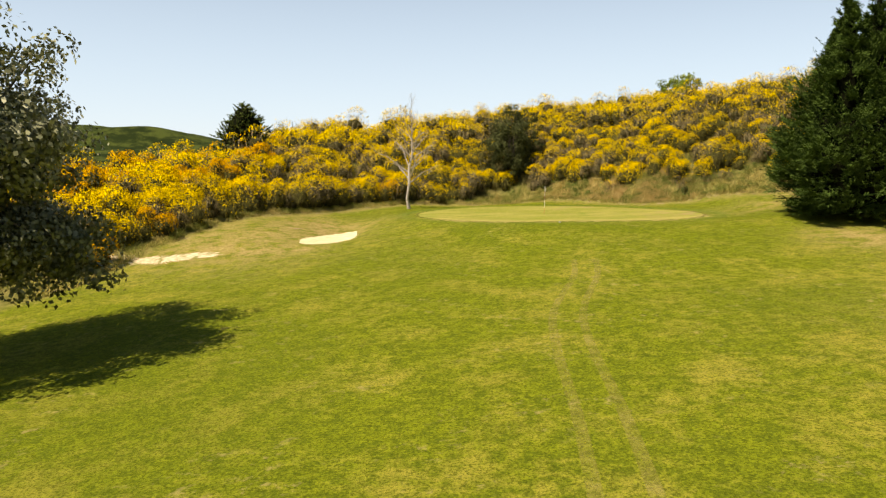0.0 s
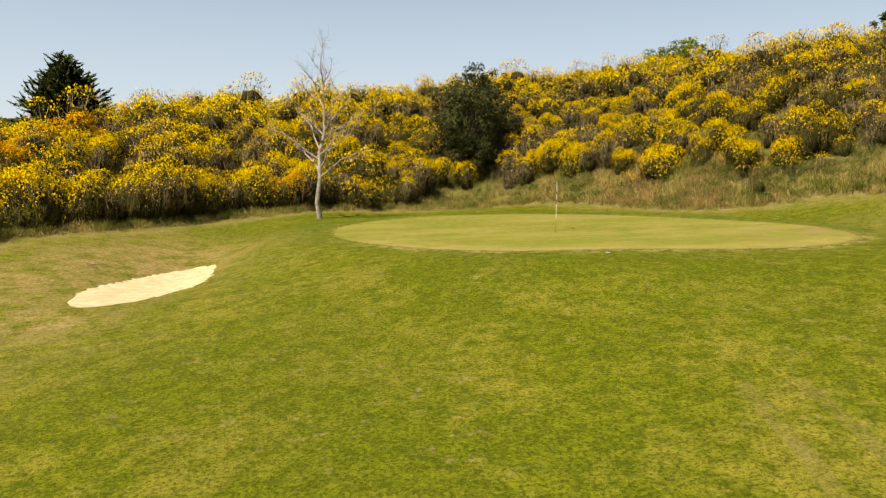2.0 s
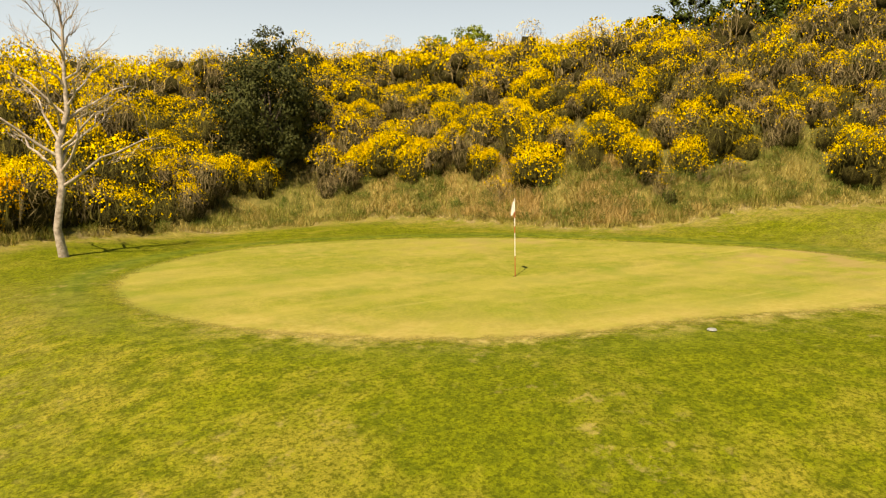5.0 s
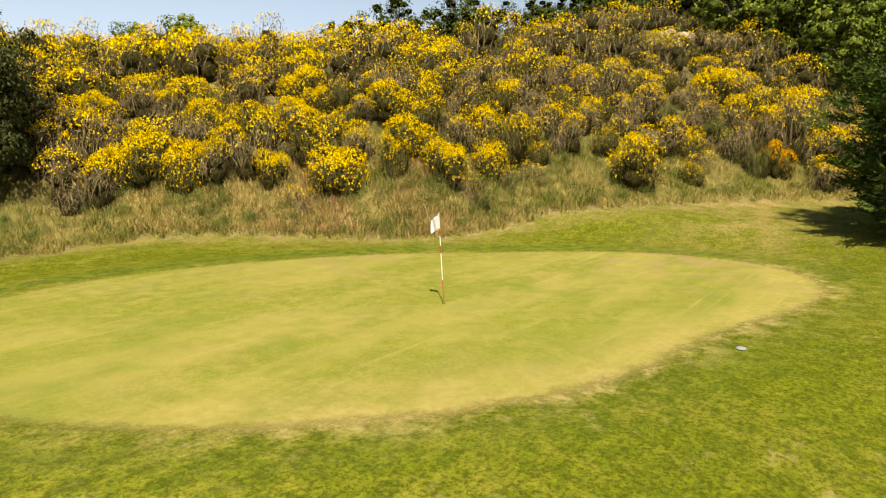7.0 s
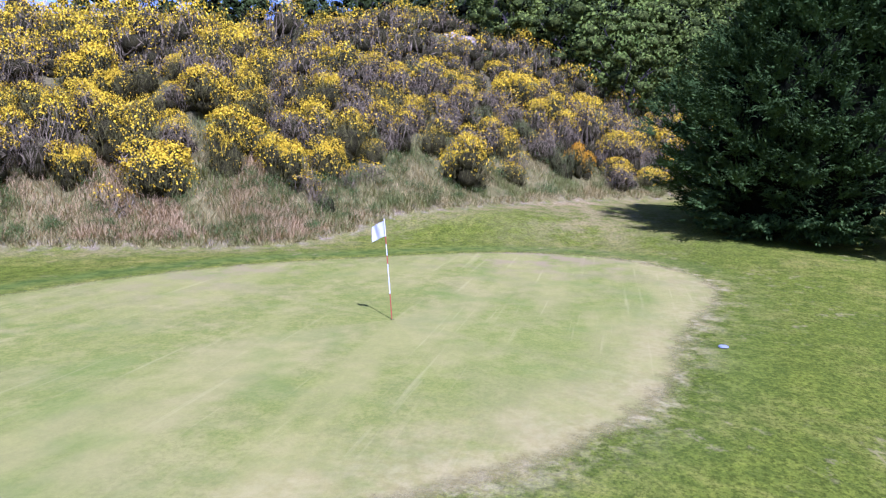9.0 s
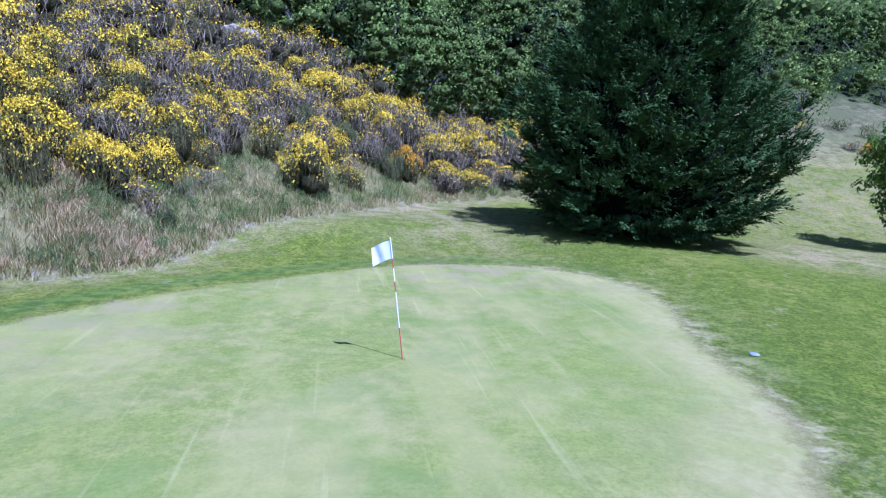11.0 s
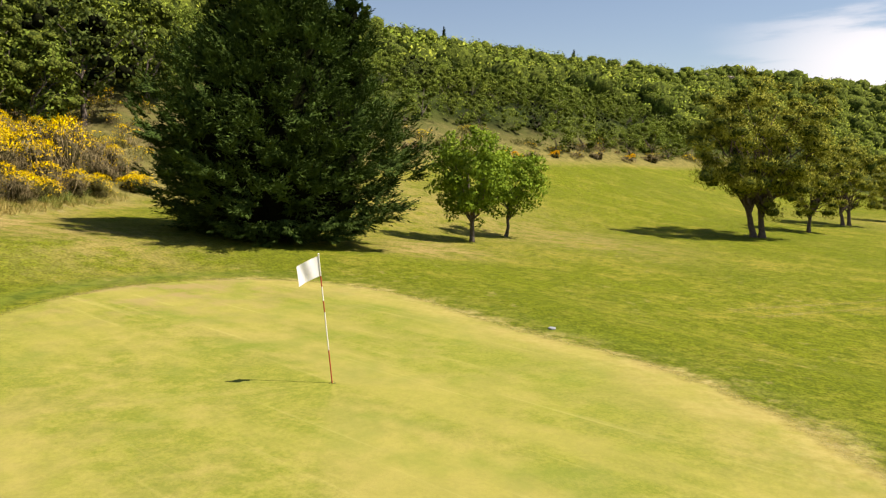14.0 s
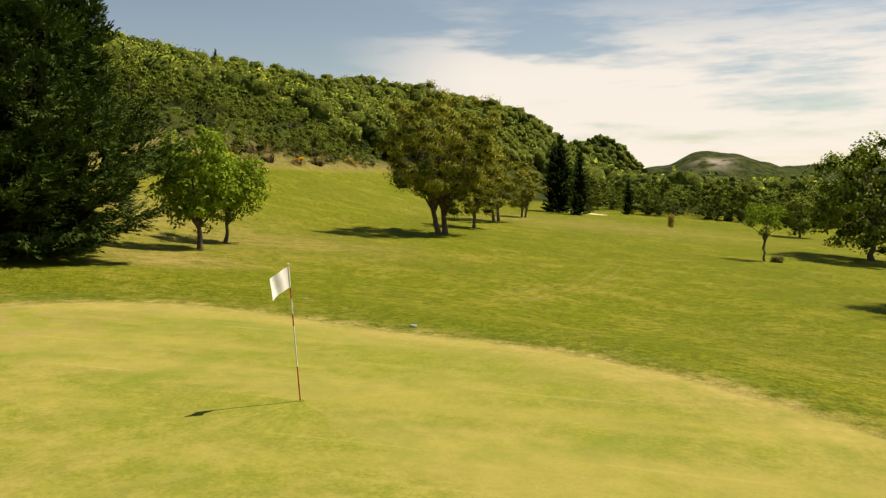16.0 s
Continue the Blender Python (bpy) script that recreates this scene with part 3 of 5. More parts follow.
def wheel_track(points, label):
    """A ribbon of flattened paler grass."""
    p = np.array(points, float)
    t = np.linspace(0, len(p) - 1, 90)
    x, y = np.interp(t, np.arange(len(p)), p[:, 0]), np.interp(t, np.arange(len(p)), p[:, 1])
    for _ in range(60):
        x[1:-1], y[1:-1] = (x[:-2] + x[2:] + 2 * x[1:-1]) / 4, (y[:-2] + y[2:] + 2 * y[1:-1]) / 4
    n = unit(np.stack([-np.gradient(y), np.gradient(x)], 1))
    rows = [np.stack([x + n[:, 0] * o, y + n[:, 1] * o, ground(x + n[:, 0] * o, y + n[:, 1] * o) + 0.006], 1) for o in (-0.15, 0.0, 0.15)]
    v = np.stack(rows, 1).reshape(-1, 3)
    i = np.arange(270).reshape(90, 3)
    f = np.concatenate([np.stack([i[:-1, c], i[:-1, c + 1], i[1:, c + 1], i[1:, c]], -1) for c in (0, 1)])
    return tagged(new("wheel_track", mesh("wheel_track", v, f, mats=(M_TRACK,), smooth=True)), label, "wheel track", kind="structure")


LANE = [(-5.9, -43.5), (-5.2, -38.0), (-4.9, -33.5), (-4.3, -28.6), (-3.0, -24.4), (-1.9, -21.5), (-1.2, -17.5)]
wheel_track(LANE, "pale wheel track pressed into the turf")
wheel_track([(x + 1.05, y - 0.25) for x, y in LANE], "pale wheel track pressed into the turf")

# ---- plants: templates ----
def broom_meshes(tag, seed, stems, flowers, flower_mat, stem_mat=None, lobes=4, flower_size=0.044, cap=0.9):
    """A broom bush about 2.2 m wide and 1.6 m high: rods fanning up from the root, with short spikes of flowers at their tips."""
    rng = np.random.default_rng(seed)
    a = rng.uniform(0, 6.28) + np.arange(lobes) * 6.28 / lobes
    lc = np.stack([0.50 * np.cos(a), 0.50 * np.sin(a), rng.uniform(0.45, 0.95, lobes)], 1) * rng.uniform(0.6, 1.25, (lobes, 1))
    lr = rng.uniform(0.45, 0.75, lobes)

    def shell(n, low, inner, outer=1.10):
        i = rng.integers(0, lobes, n)
        d = unit(rng.normal(size=(n, 3)) + np.array([0, 0, 0.25]))
        d[:, 2] = np.where(d[:, 2] < low, np.abs(d[:, 2]), d[:, 2])
        p = lc[i] + d * (lr[i] * rng.uniform(inner, outer, n))[:, None]
        inside = np.zeros(n, bool)
        for c, r in zip(lc, lr):
            inside |= np.linalg.norm(p - c, axis=1) < r * 0.62
        keep = ~inside & (p[:, 2] > 0.06)
        return p[keep], d[keep]

    # long rods from the root to the outside
    n1 = int(stems * 0.35)
    t1, d1 = shell(n1 * 4, -0.7, 0.80, 1.18)
    t1, d1 = t1[:n1], d1[:n1]
    root = np.concatenate([rng.normal(size=(len(t1), 2)) * 0.10 + t1[:, :2] * 0.58, np.zeros((len(t1), 1))], 1)
    rise = t1 - root
    long = np.linalg.norm(rise, axis=1)
    v1 = blades(rng, root + rise * 0.70, rise, long * 0.60, rng.uniform(0.010, 0.018, len(t1)), d1 + rng.normal(size=d1.shape) * 0.5)
    # finer side shoots
    t2, d2 = shell(stems * 3, -0.9, 0.62, 1.12)
    t2, d2 = t2[:stems - n1], d2[:stems - n1]
    way = unit(d2 * 0.7 + np.array([0, 0, 0.75]) + rng.normal(size=d2.shape) * 0.40)
    lens = rng.uniform(0.16, 0.36, len(t2))
    v2 = blades(rng, t2 - way * lens[:, None] * 0.4, way, lens, rng.uniform(0.014, 0.028, len(t2)), d2 + rng.normal(size=d2.shape) * 0.5)
    # the filled inside, down to the ground: solid lumps coloured dark as shade
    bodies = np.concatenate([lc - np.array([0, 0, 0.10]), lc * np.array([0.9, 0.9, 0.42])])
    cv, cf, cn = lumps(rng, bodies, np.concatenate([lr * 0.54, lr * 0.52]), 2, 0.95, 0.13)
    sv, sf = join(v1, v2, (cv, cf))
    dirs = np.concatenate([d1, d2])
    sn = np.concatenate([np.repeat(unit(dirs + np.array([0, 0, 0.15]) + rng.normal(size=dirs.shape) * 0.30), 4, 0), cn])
    green = mesh("greenery_" + tag, sv, sf, mats=(stem_mat or M_STEM, M_CORE_SHADE), index=np.repeat([0, 1], [len(dirs), len(cf)]), normals=sn)
    if not flowers:
        return green, None
    # flowers stand along the ends of the shoots
    per = 2
    spikes = flowers // per
    fp, fd = shell(spikes * 5, -0.55, 0.92, 1.10)
    lump = np.sin(fp[:, 0] * 5 + seed) * np.sin(fp[:, 1] * 5 + 2 * seed) * np.sin(fp[:, 2] * 6 + seed) * 0.35 + rng.normal(size=len(fp)) * 0.45
    keep = np.argsort(-(lump + cap * fp[:, 2]))[:spikes]
    fp, fd = np.repeat(fp[keep], per, 0), np.repeat(fd[keep], per, 0)
    stalk = np.repeat(unit(fd[::per] * 0.6 + np.array([0, 0, 0.8]) + rng.normal(size=(len(keep), 3)) * 0.3), per, 0)
    pos = fp + stalk * rng.uniform(-0.05, 0.06, len(fp))[:, None] + rng.normal(size=fp.shape) * 0.020
    size = flower_size * rng.uniform(0.7, 1.4, len(fp))
    fv, ff = blades(rng, pos, rng.normal(size=fp.shape), size, size * 0.95, fd + rng.normal(size=fp.shape) * 0.8)
    return green, mesh("blossom_" + tag, fv, ff, mats=(flower_mat,), normals=np.repeat(unit(fd + np.array([0, 0, 0.2]) + rng.normal(size=fd.shape) * 0.4), 4, 0))


def clump_crown(rng, centres, radii, per, length, width, droop=0.0, flat=0.75, middle=None, whole=0.6, solid=0):
    """Leaves in many small uneven clumps: corners, quads and soft normals."""
    n = len(centres)
    i = np.repeat(np.arange(n), per)
    d = unit(rng.normal(size=(len(i), 3)))
    rad = radii[i] * rng.uniform(0.25, 1.0, len(i)) ** 0.5
    p = centres[i] + d * rad[:, None] * np.array([1, 1, flat])
    way = d + rng.normal(size=d.shape) * 0.6 + np.array([0, 0, -droop])
    out = d if middle is None else unit(d + whole * unit(p - np.asarray(middle)))
    v, f = blades(rng, p, way, length * rng.uniform(0.6, 1.3, len(i)), width * rng.uniform(0.7, 1.3, len(i)), out + rng.normal(size=d.shape) * 0.5 + np.array([0, 0, 0.2]))
    nrm = np.repeat(unit(out + rng.normal(size=d.shape) * 0.3 + np.array([0, 0, 0.1])), 4, 0)
    which = np.zeros(len(f), np.int32)
    # solid lumps fill the clumps, in a colour that stands for inner shade
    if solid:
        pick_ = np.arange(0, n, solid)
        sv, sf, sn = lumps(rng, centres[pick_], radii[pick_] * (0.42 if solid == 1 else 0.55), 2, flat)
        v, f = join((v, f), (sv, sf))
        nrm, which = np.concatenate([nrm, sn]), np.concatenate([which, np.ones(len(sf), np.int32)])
    return v, f, nrm, which


def crown_points(rng, n, centre, size, hollow=0.45, skirt=0.0):
    """Clump centres in an uneven egg-shaped crown."""
    d = unit(rng.normal(size=(n, 3)))
    bump = 1 + 0.16 * np.sin(3 * np.arctan2(d[:, 1], d[:, 0]) + rng.uniform(0, 6)) + 0.13 * np.sin(5 * d[:, 2] * 2 + 4 * d[:, 0] + rng.uniform(0, 6))
    bump = np.minimum(bump, 1.12)
    r = (hollow + (1 - hollow) * rng.uniform(0, 1, n) ** 0.6) * bump
    p = d * r[:, None] * np.asarray(size)
    p[:, 2] = np.where(p[:, 2] < 0, p[:, 2] * (1 - skirt), p[:, 2])
    return p + np.asarray(centre)


def leafy_tree(seed, trunk, crown_c, crown_s, clumps, clump_r, per, leaf, bark, leaves, limbs=14, stems=((0, 0),), flat=0.75, droop=0.0, hollow=0.45, wob=0.035, lobes=(), whole=0.6, solid=0, inner=None):
    """Wood and crown meshes. trunk: (height of the fork, radius). stems: where each trunk leaves the ground."""
    rng = np.random.default_rng(seed)
    c = crown_points(rng, clumps, crown_c, crown_s, hollow)
    for lc, ls, ln in lobes:
        c = np.concatenate([c, crown_points(rng, ln, lc, ls, hollow)])
    clumps = len(c)
    lots = []
    for sx, sy in stems:
        top = np.array([crown_c[0] * 0.6 + sx * 1.6, crown_c[1] * 0.6 + sy * 1.6, trunk[0]])
        p = bend(rng, (sx, sy, -0.15), top, 0, 6, wob)
        r = np.linspace(trunk[1], trunk[1] * 0.62, 6)
        r[0] *= 1.35
        lots.append(tube(p, r, 9))
        goals = c[rng.choice(len(c), min(limbs, len(c)), replace=False)]
        for g in goals:
            f = rng.uniform(0.55, 1.0)
            a = p[0] + (top - p[0]) * f
            lots.append(tube(bend(rng, a, g, 0.10 * np.linalg.norm(g - a), 6, 0.05), np.linspace(trunk[1] * 0.42, 0.012, 6), 5))
    wv, wf = join(*lots)
    cv, cf, cn, ci = clump_crown(rng, c, clump_r * rng.uniform(0.65, 1.3, clumps), per, leaf[0], leaf[1], droop, flat, crown_c, whole, solid)
    return mesh("wood", wv, wf, mats=(bark,), smooth=True), mesh("leaves", cv, cf, mats=(leaves, inner or M_INCROWN_SHADE), index=ci, normals=cn)


def place_tree(name, meshes, x, y, label, category="tree", group="", turn=0.0, sink=0.0, size=1.0):
    root = thing(name, x, y, ground_at(x, y) - sink, label, category, group, turn)
    root.scale = (size, size, size)
    part("trunk", meshes[0], root)
    tagged(part("crown", meshes[1], root), kind="stuff")
    return root


def conifer_meshes(seed, leaders, height, radius, plumes, sprays, spray, leaves, bark, low=0.3, belly=0.25, base=0.45, plume=1.2, narrow=0.34):
    """A dense conifer: several leaders, clothed in upswept feathery plumes of small sprays round an inside coloured
    near-black as shade.
    """
    rng = np.random.default_rng(seed)
    wood_lots, inner, c_list, a_list, z_list = [], [], [], [], []
    knots = (0, 0.35 * belly, belly, 1.65 * belly, 2.3 * belly, 3.0 * belly, 1.0)
    shape = (base, 0.5 + 0.3 * base, 1.0, 0.95, 0.67, 0.40, 0.05)

    def reach(s):
        return radius * np.interp(s, knots, shape)

    for ox, oy, hs in leaders:
        h = height * hs
        line = bend(rng, (ox * 0.4, oy * 0.4, -0.2), (ox, oy, h * 0.97), 0, 8, 0.008)
        wood_lots.append(tube(line, np.linspace(0.02 * height, 0.02, 8), 7))
        n = int(plumes * hs)
        s = rng.uniform(0, 1, n) ** 1.1
        ang = rng.uniform(0, 2 * np.pi, n)
        lump = 1 + 0.14 * np.sin(3 * ang + 9 * s + ox) + 0.14 * np.sin(7 * ang - 17 * s) + 0.10 * np.sin(9 * ang + 41 * s + 2 * oy)
        f = rng.uniform(0.45, 1.0, n) ** 0.5 * lump
        r = np.maximum(reach(s), 0.10) * f
        out = np.stack([np.cos(ang), np.sin(ang), np.zeros(n)], 1)
        axis_xy = np.stack([np.interp(s * h, line[:, 2], line[:, k]) for k in (0, 1)], 1)
        p = np.concatenate([axis_xy, (low + s * (h - low))[:, None]], 1) + out * r[:, None]
        p[:, 2] += 0.10 * r - 0.10 * r * f * (1 - s)
        keep = np.ones(n, bool)
        for qx, qy, qs in leaders:
            if (qx, qy) != (ox, oy):
                away = np.hypot(p[:, 0] - qx * (0.4 + 0.6 * s), p[:, 1] - qy * (0.4 + 0.6 * s))
                keep &= away > 0.72 * reach(np.clip(p[:, 2] / (height * qs), 0, 1)) * (p[:, 2] < height * qs)
        c_list.append(p[keep])
        z_list.append(s[keep])
        a_list.append(unit(out * (1.0 - 0.50 * s)[:, None] + np.array([0, 0, 0.42]) + rng.normal(size=(n, 3)) * 0.22)[keep])
        # the inside, a lumpy closed body with its shade put into the colour
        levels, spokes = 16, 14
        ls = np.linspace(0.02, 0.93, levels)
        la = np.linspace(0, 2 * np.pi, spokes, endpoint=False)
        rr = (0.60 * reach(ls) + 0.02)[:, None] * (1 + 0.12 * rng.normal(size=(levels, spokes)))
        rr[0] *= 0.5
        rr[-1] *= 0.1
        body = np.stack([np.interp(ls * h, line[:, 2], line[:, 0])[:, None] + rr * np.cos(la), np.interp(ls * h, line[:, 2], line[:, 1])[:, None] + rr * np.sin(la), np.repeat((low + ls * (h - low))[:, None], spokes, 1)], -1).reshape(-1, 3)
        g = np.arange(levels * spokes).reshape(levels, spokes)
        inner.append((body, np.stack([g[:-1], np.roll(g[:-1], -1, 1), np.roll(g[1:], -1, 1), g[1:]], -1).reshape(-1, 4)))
    c, ax, s = np.concatenate(c_list), np.concatenate(a_list), np.concatenate(z_list)
    c[:, 2] = np.maximum(c[:, 2], 0.15)
    n = len(c)
    i = np.repeat(np.arange(n), sprays)
    t = rng.uniform(0, 1, len(i)) ** 0.85
    size = (rng.uniform(0.65, 1.5, n) * (1.05 - 0.45 * s))[i] * plume
    radial = unit(np.cross(ax[i], rng.normal(size=(len(i), 3))))
    pos = c[i] + ax[i] * ((t - 0.6) * size)[:, None] + radial * ((1 - t) ** 0.8 * 0.27 * size * rng.uniform(0.3, 1.0, len(i)))[:, None]
    pos[:, 2] = np.maximum(pos[:, 2], 0.05)
    face = radial * (1.2 - 0.5 * t)[:, None] + 0.15 * unit(pos * np.array([1, 1, 0])) + rng.normal(size=pos.shape) * 0.35
    grow = rng.uniform(0.7, 1.3, len(i))
    cv, cf = blades(rng, pos, ax[i] + radial * (0.65 * (1 - t) + 0.12)[:, None], spray * grow, spray * narrow * grow, face)
    # the body of each plume: a closed spindle, coloured near-black as shade
    e1 = unit(np.cross(ax, np.array([0.3, 0.5, 0.8])))
    e2 = np.cross(ax, e1)
    sz = (rng.uniform(0.7, 1.4, n) * (1.05 - 0.45 * s)) * plume
    a5 = np.arange(5) * 2 * np.pi / 5
    ring_d = np.cos(a5)[None, :, None] * e1[:, None] + np.sin(a5)[None, :, None] * e2[:, None]
    ring = c[:, None] - ax[:, None] * (0.22 * sz)[:, None, None] + ring_d * (0.10 * sz[:, None] * rng.uniform(0.75, 1.3, (n, 5)))[..., None]
    tail, tip = c - ax * (0.80 * sz)[:, None], c + ax * (0.12 * sz)[:, None]
    pts = np.concatenate([tail[:, None], tip[:, None], ring], 1).reshape(-1, 3)
    pn = np.concatenate([-ax[:, None], ax[:, None], unit(ring_d + 0.3 * ax[:, None])], 1).reshape(-1, 3)
    o = 7 * np.arange(n)[:, None]
    pf = np.stack([np.stack([o[:, 0], o[:, 0] + 2 + (q + 1) % 5, o[:, 0] + 1, o[:, 0] + 2 + q], 1) for q in range(5)], 1).reshape(-1, 4)
    soft = np.concatenate([np.repeat(unit(face + np.array([0, 0, 0.3])), 4, 0), pn])
    cv, cf = join((cv, cf), (pts, pf))
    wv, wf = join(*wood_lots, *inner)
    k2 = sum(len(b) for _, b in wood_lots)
    wood_mesh = mesh("wood", wv, wf, mats=(bark, M_INNER_SHADE), index=(np.arange(len(wf)) >= k2).astype(np.int32), smooth=True)
    return wood_mesh, mesh("sprays", cv, cf, mats=(leaves, M_INNER_SHADE), index=(np.arange(len(cf)) >= len(i)).astype(np.int32), normals=soft)


# ---- the flag in its hole ----
TOP = np.array([0.06, 0.20, 2.09])
flag = thing("flagstick", 0, 0, ground_at(0, 0) + 0.014, "leaning red and white flagstick with a white flag in the hole", "flagstick")
bands = [(0.0, 0.26, M_POLERED), (0.26, 0.56, M_POLEWHITE), (0.56, 0.645, M_POLERED), (0.645, 0.755, M_POLEWHITE), (0.755, 0.835, M_POLERED), (0.835, 1.0, M_POLEWHITE)]
for a, b, m in bands:
    v, f = tube([TOP * (a - 0.002 if a else -0.04), TOP * (a + b) / 2, TOP * b], [0.0105, 0.0105, 0.0105], 10)
    part("pole_band", mesh("pole_band", v, f, mats=(m,), smooth=True), flag, "red painted band" if m is M_POLERED else "white painted band")
bm = bmesh.new()
bmesh.ops.create_uvsphere(bm, u_segments=10, v_segments=6, radius=0.016, matrix=Matrix.Translation(TOP))
me = bpy.data.meshes.new("knob")
bm.to_mesh(me)
bm.free()
me.materials.append(M_POLEWHITE)
part("knob", me, flag)
# cloth blown towards the west and hanging a little
u, w = np.meshgrid(np.linspace(0, 1, 22), np.linspace(0, 1, 14))
out = unit(np.array([0.35, 0.85, 0.0]))
side = np.array([out[1], -out[0], 0])
hang = TOP * 0.985 + (TOP * 0.835 - TOP * 0.985) * w[..., None]
cl = hang + out * (0.35 * u)[..., None] + side * (0.018 * np.sin(u * 9 + w * 2.0) * u)[..., None] - np.array([0, 0, 1.0]) * (0.15 * u ** 1.3)[..., None]
i = np.arange(22 * 14).reshape(14, 22)
f = np.stack([i[:-1, :-1], i[:-1, 1:], i[1:, 1:], i[1:, :-1]], -1).reshape(-1, 4)
both = np.concatenate([cl.reshape(-1, 3), cl.reshape(-1, 3) + side * 0.002])
cloth = part("flag", mesh("flag", both, np.concatenate([f, f[:, ::-1] + 22 * 14]), mats=(M_FLAG,), smooth=True), flag, "white cloth flag")
mark = cl[4:10, 8:15]
m_i = np.arange(42).reshape(6, 7)
m_f = np.stack([m_i[:-1, :-1], m_i[:-1, 1:], m_i[1:, 1:], m_i[1:, :-1]], -1).reshape(-1, 4)
m_v = np.concatenate([(mark - side * 0.0015).reshape(-1, 3), (mark + side * 0.0035).reshape(-1, 3)])
part("printed_mark", mesh("printed_mark", m_v, np.concatenate([m_f, m_f[:, ::-1] + 42]), mats=(M_LOGO,), smooth=True), cloth, "faded printed mark")
v, f = tube([(0, 0, 0.004), (0, 0, -0.01), (0, 0, -0.10)], [0.054, 0.054, 0.054], 20)
part("hole_rim", mesh("hole_rim", v, f, mats=(M_CUP,), smooth=True), flag, "dark rim of the hole")


def plate():
    bm = bmesh.new()
    bmesh.ops.create_cone(bm, cap_ends=True, segments=18, radius1=0.10, radius2=0.085, depth=0.03)
    bmesh.ops.bevel(bm, geom=bm.edges[:], offset=0.006, segments=2, affect="EDGES")
    me = bpy.data.meshes.new("sprinkler_cover")
    bm.to_mesh(me)
    bm.free()
    me.materials.append(M_PLATE)
    return me


sx, sy = 0.02, -6.58
cover = tagged(new("sprinkler_cover", plate()), "round pale blue sprinkler cover set in the turf", "sprinkler cover")
cover.matrix_basis = pose(sx, sy, ground_at(sx, sy) + 0.025)

# rake left beside the bunker
rake = thing("bunker_rake", -18.9, -0.9, ground_at(-18.9, -0.9) + 0.04, "wooden bunker rake lying on the dry grass", "rake", turn=-52)
v, f = tube([(-0.95, 0, 0.0), (0, 0, 0.012), (0.95, 0, 0.02)], [0.017, 0.018, 0.017], 8)
part("handle", mesh("handle", v, f, mats=(M_HANDLE,), smooth=True), rake, "long wooden handle")
v, f = tube([(0.95, -0.30, 0.02), (0.95, 0, 0.02), (0.95, 0.30, 0.02)], [0.022, 0.022, 0.022], 6)
part("head", mesh("head", v, f, mats=(M_HANDLE,), smooth=True), rake, "rake head")

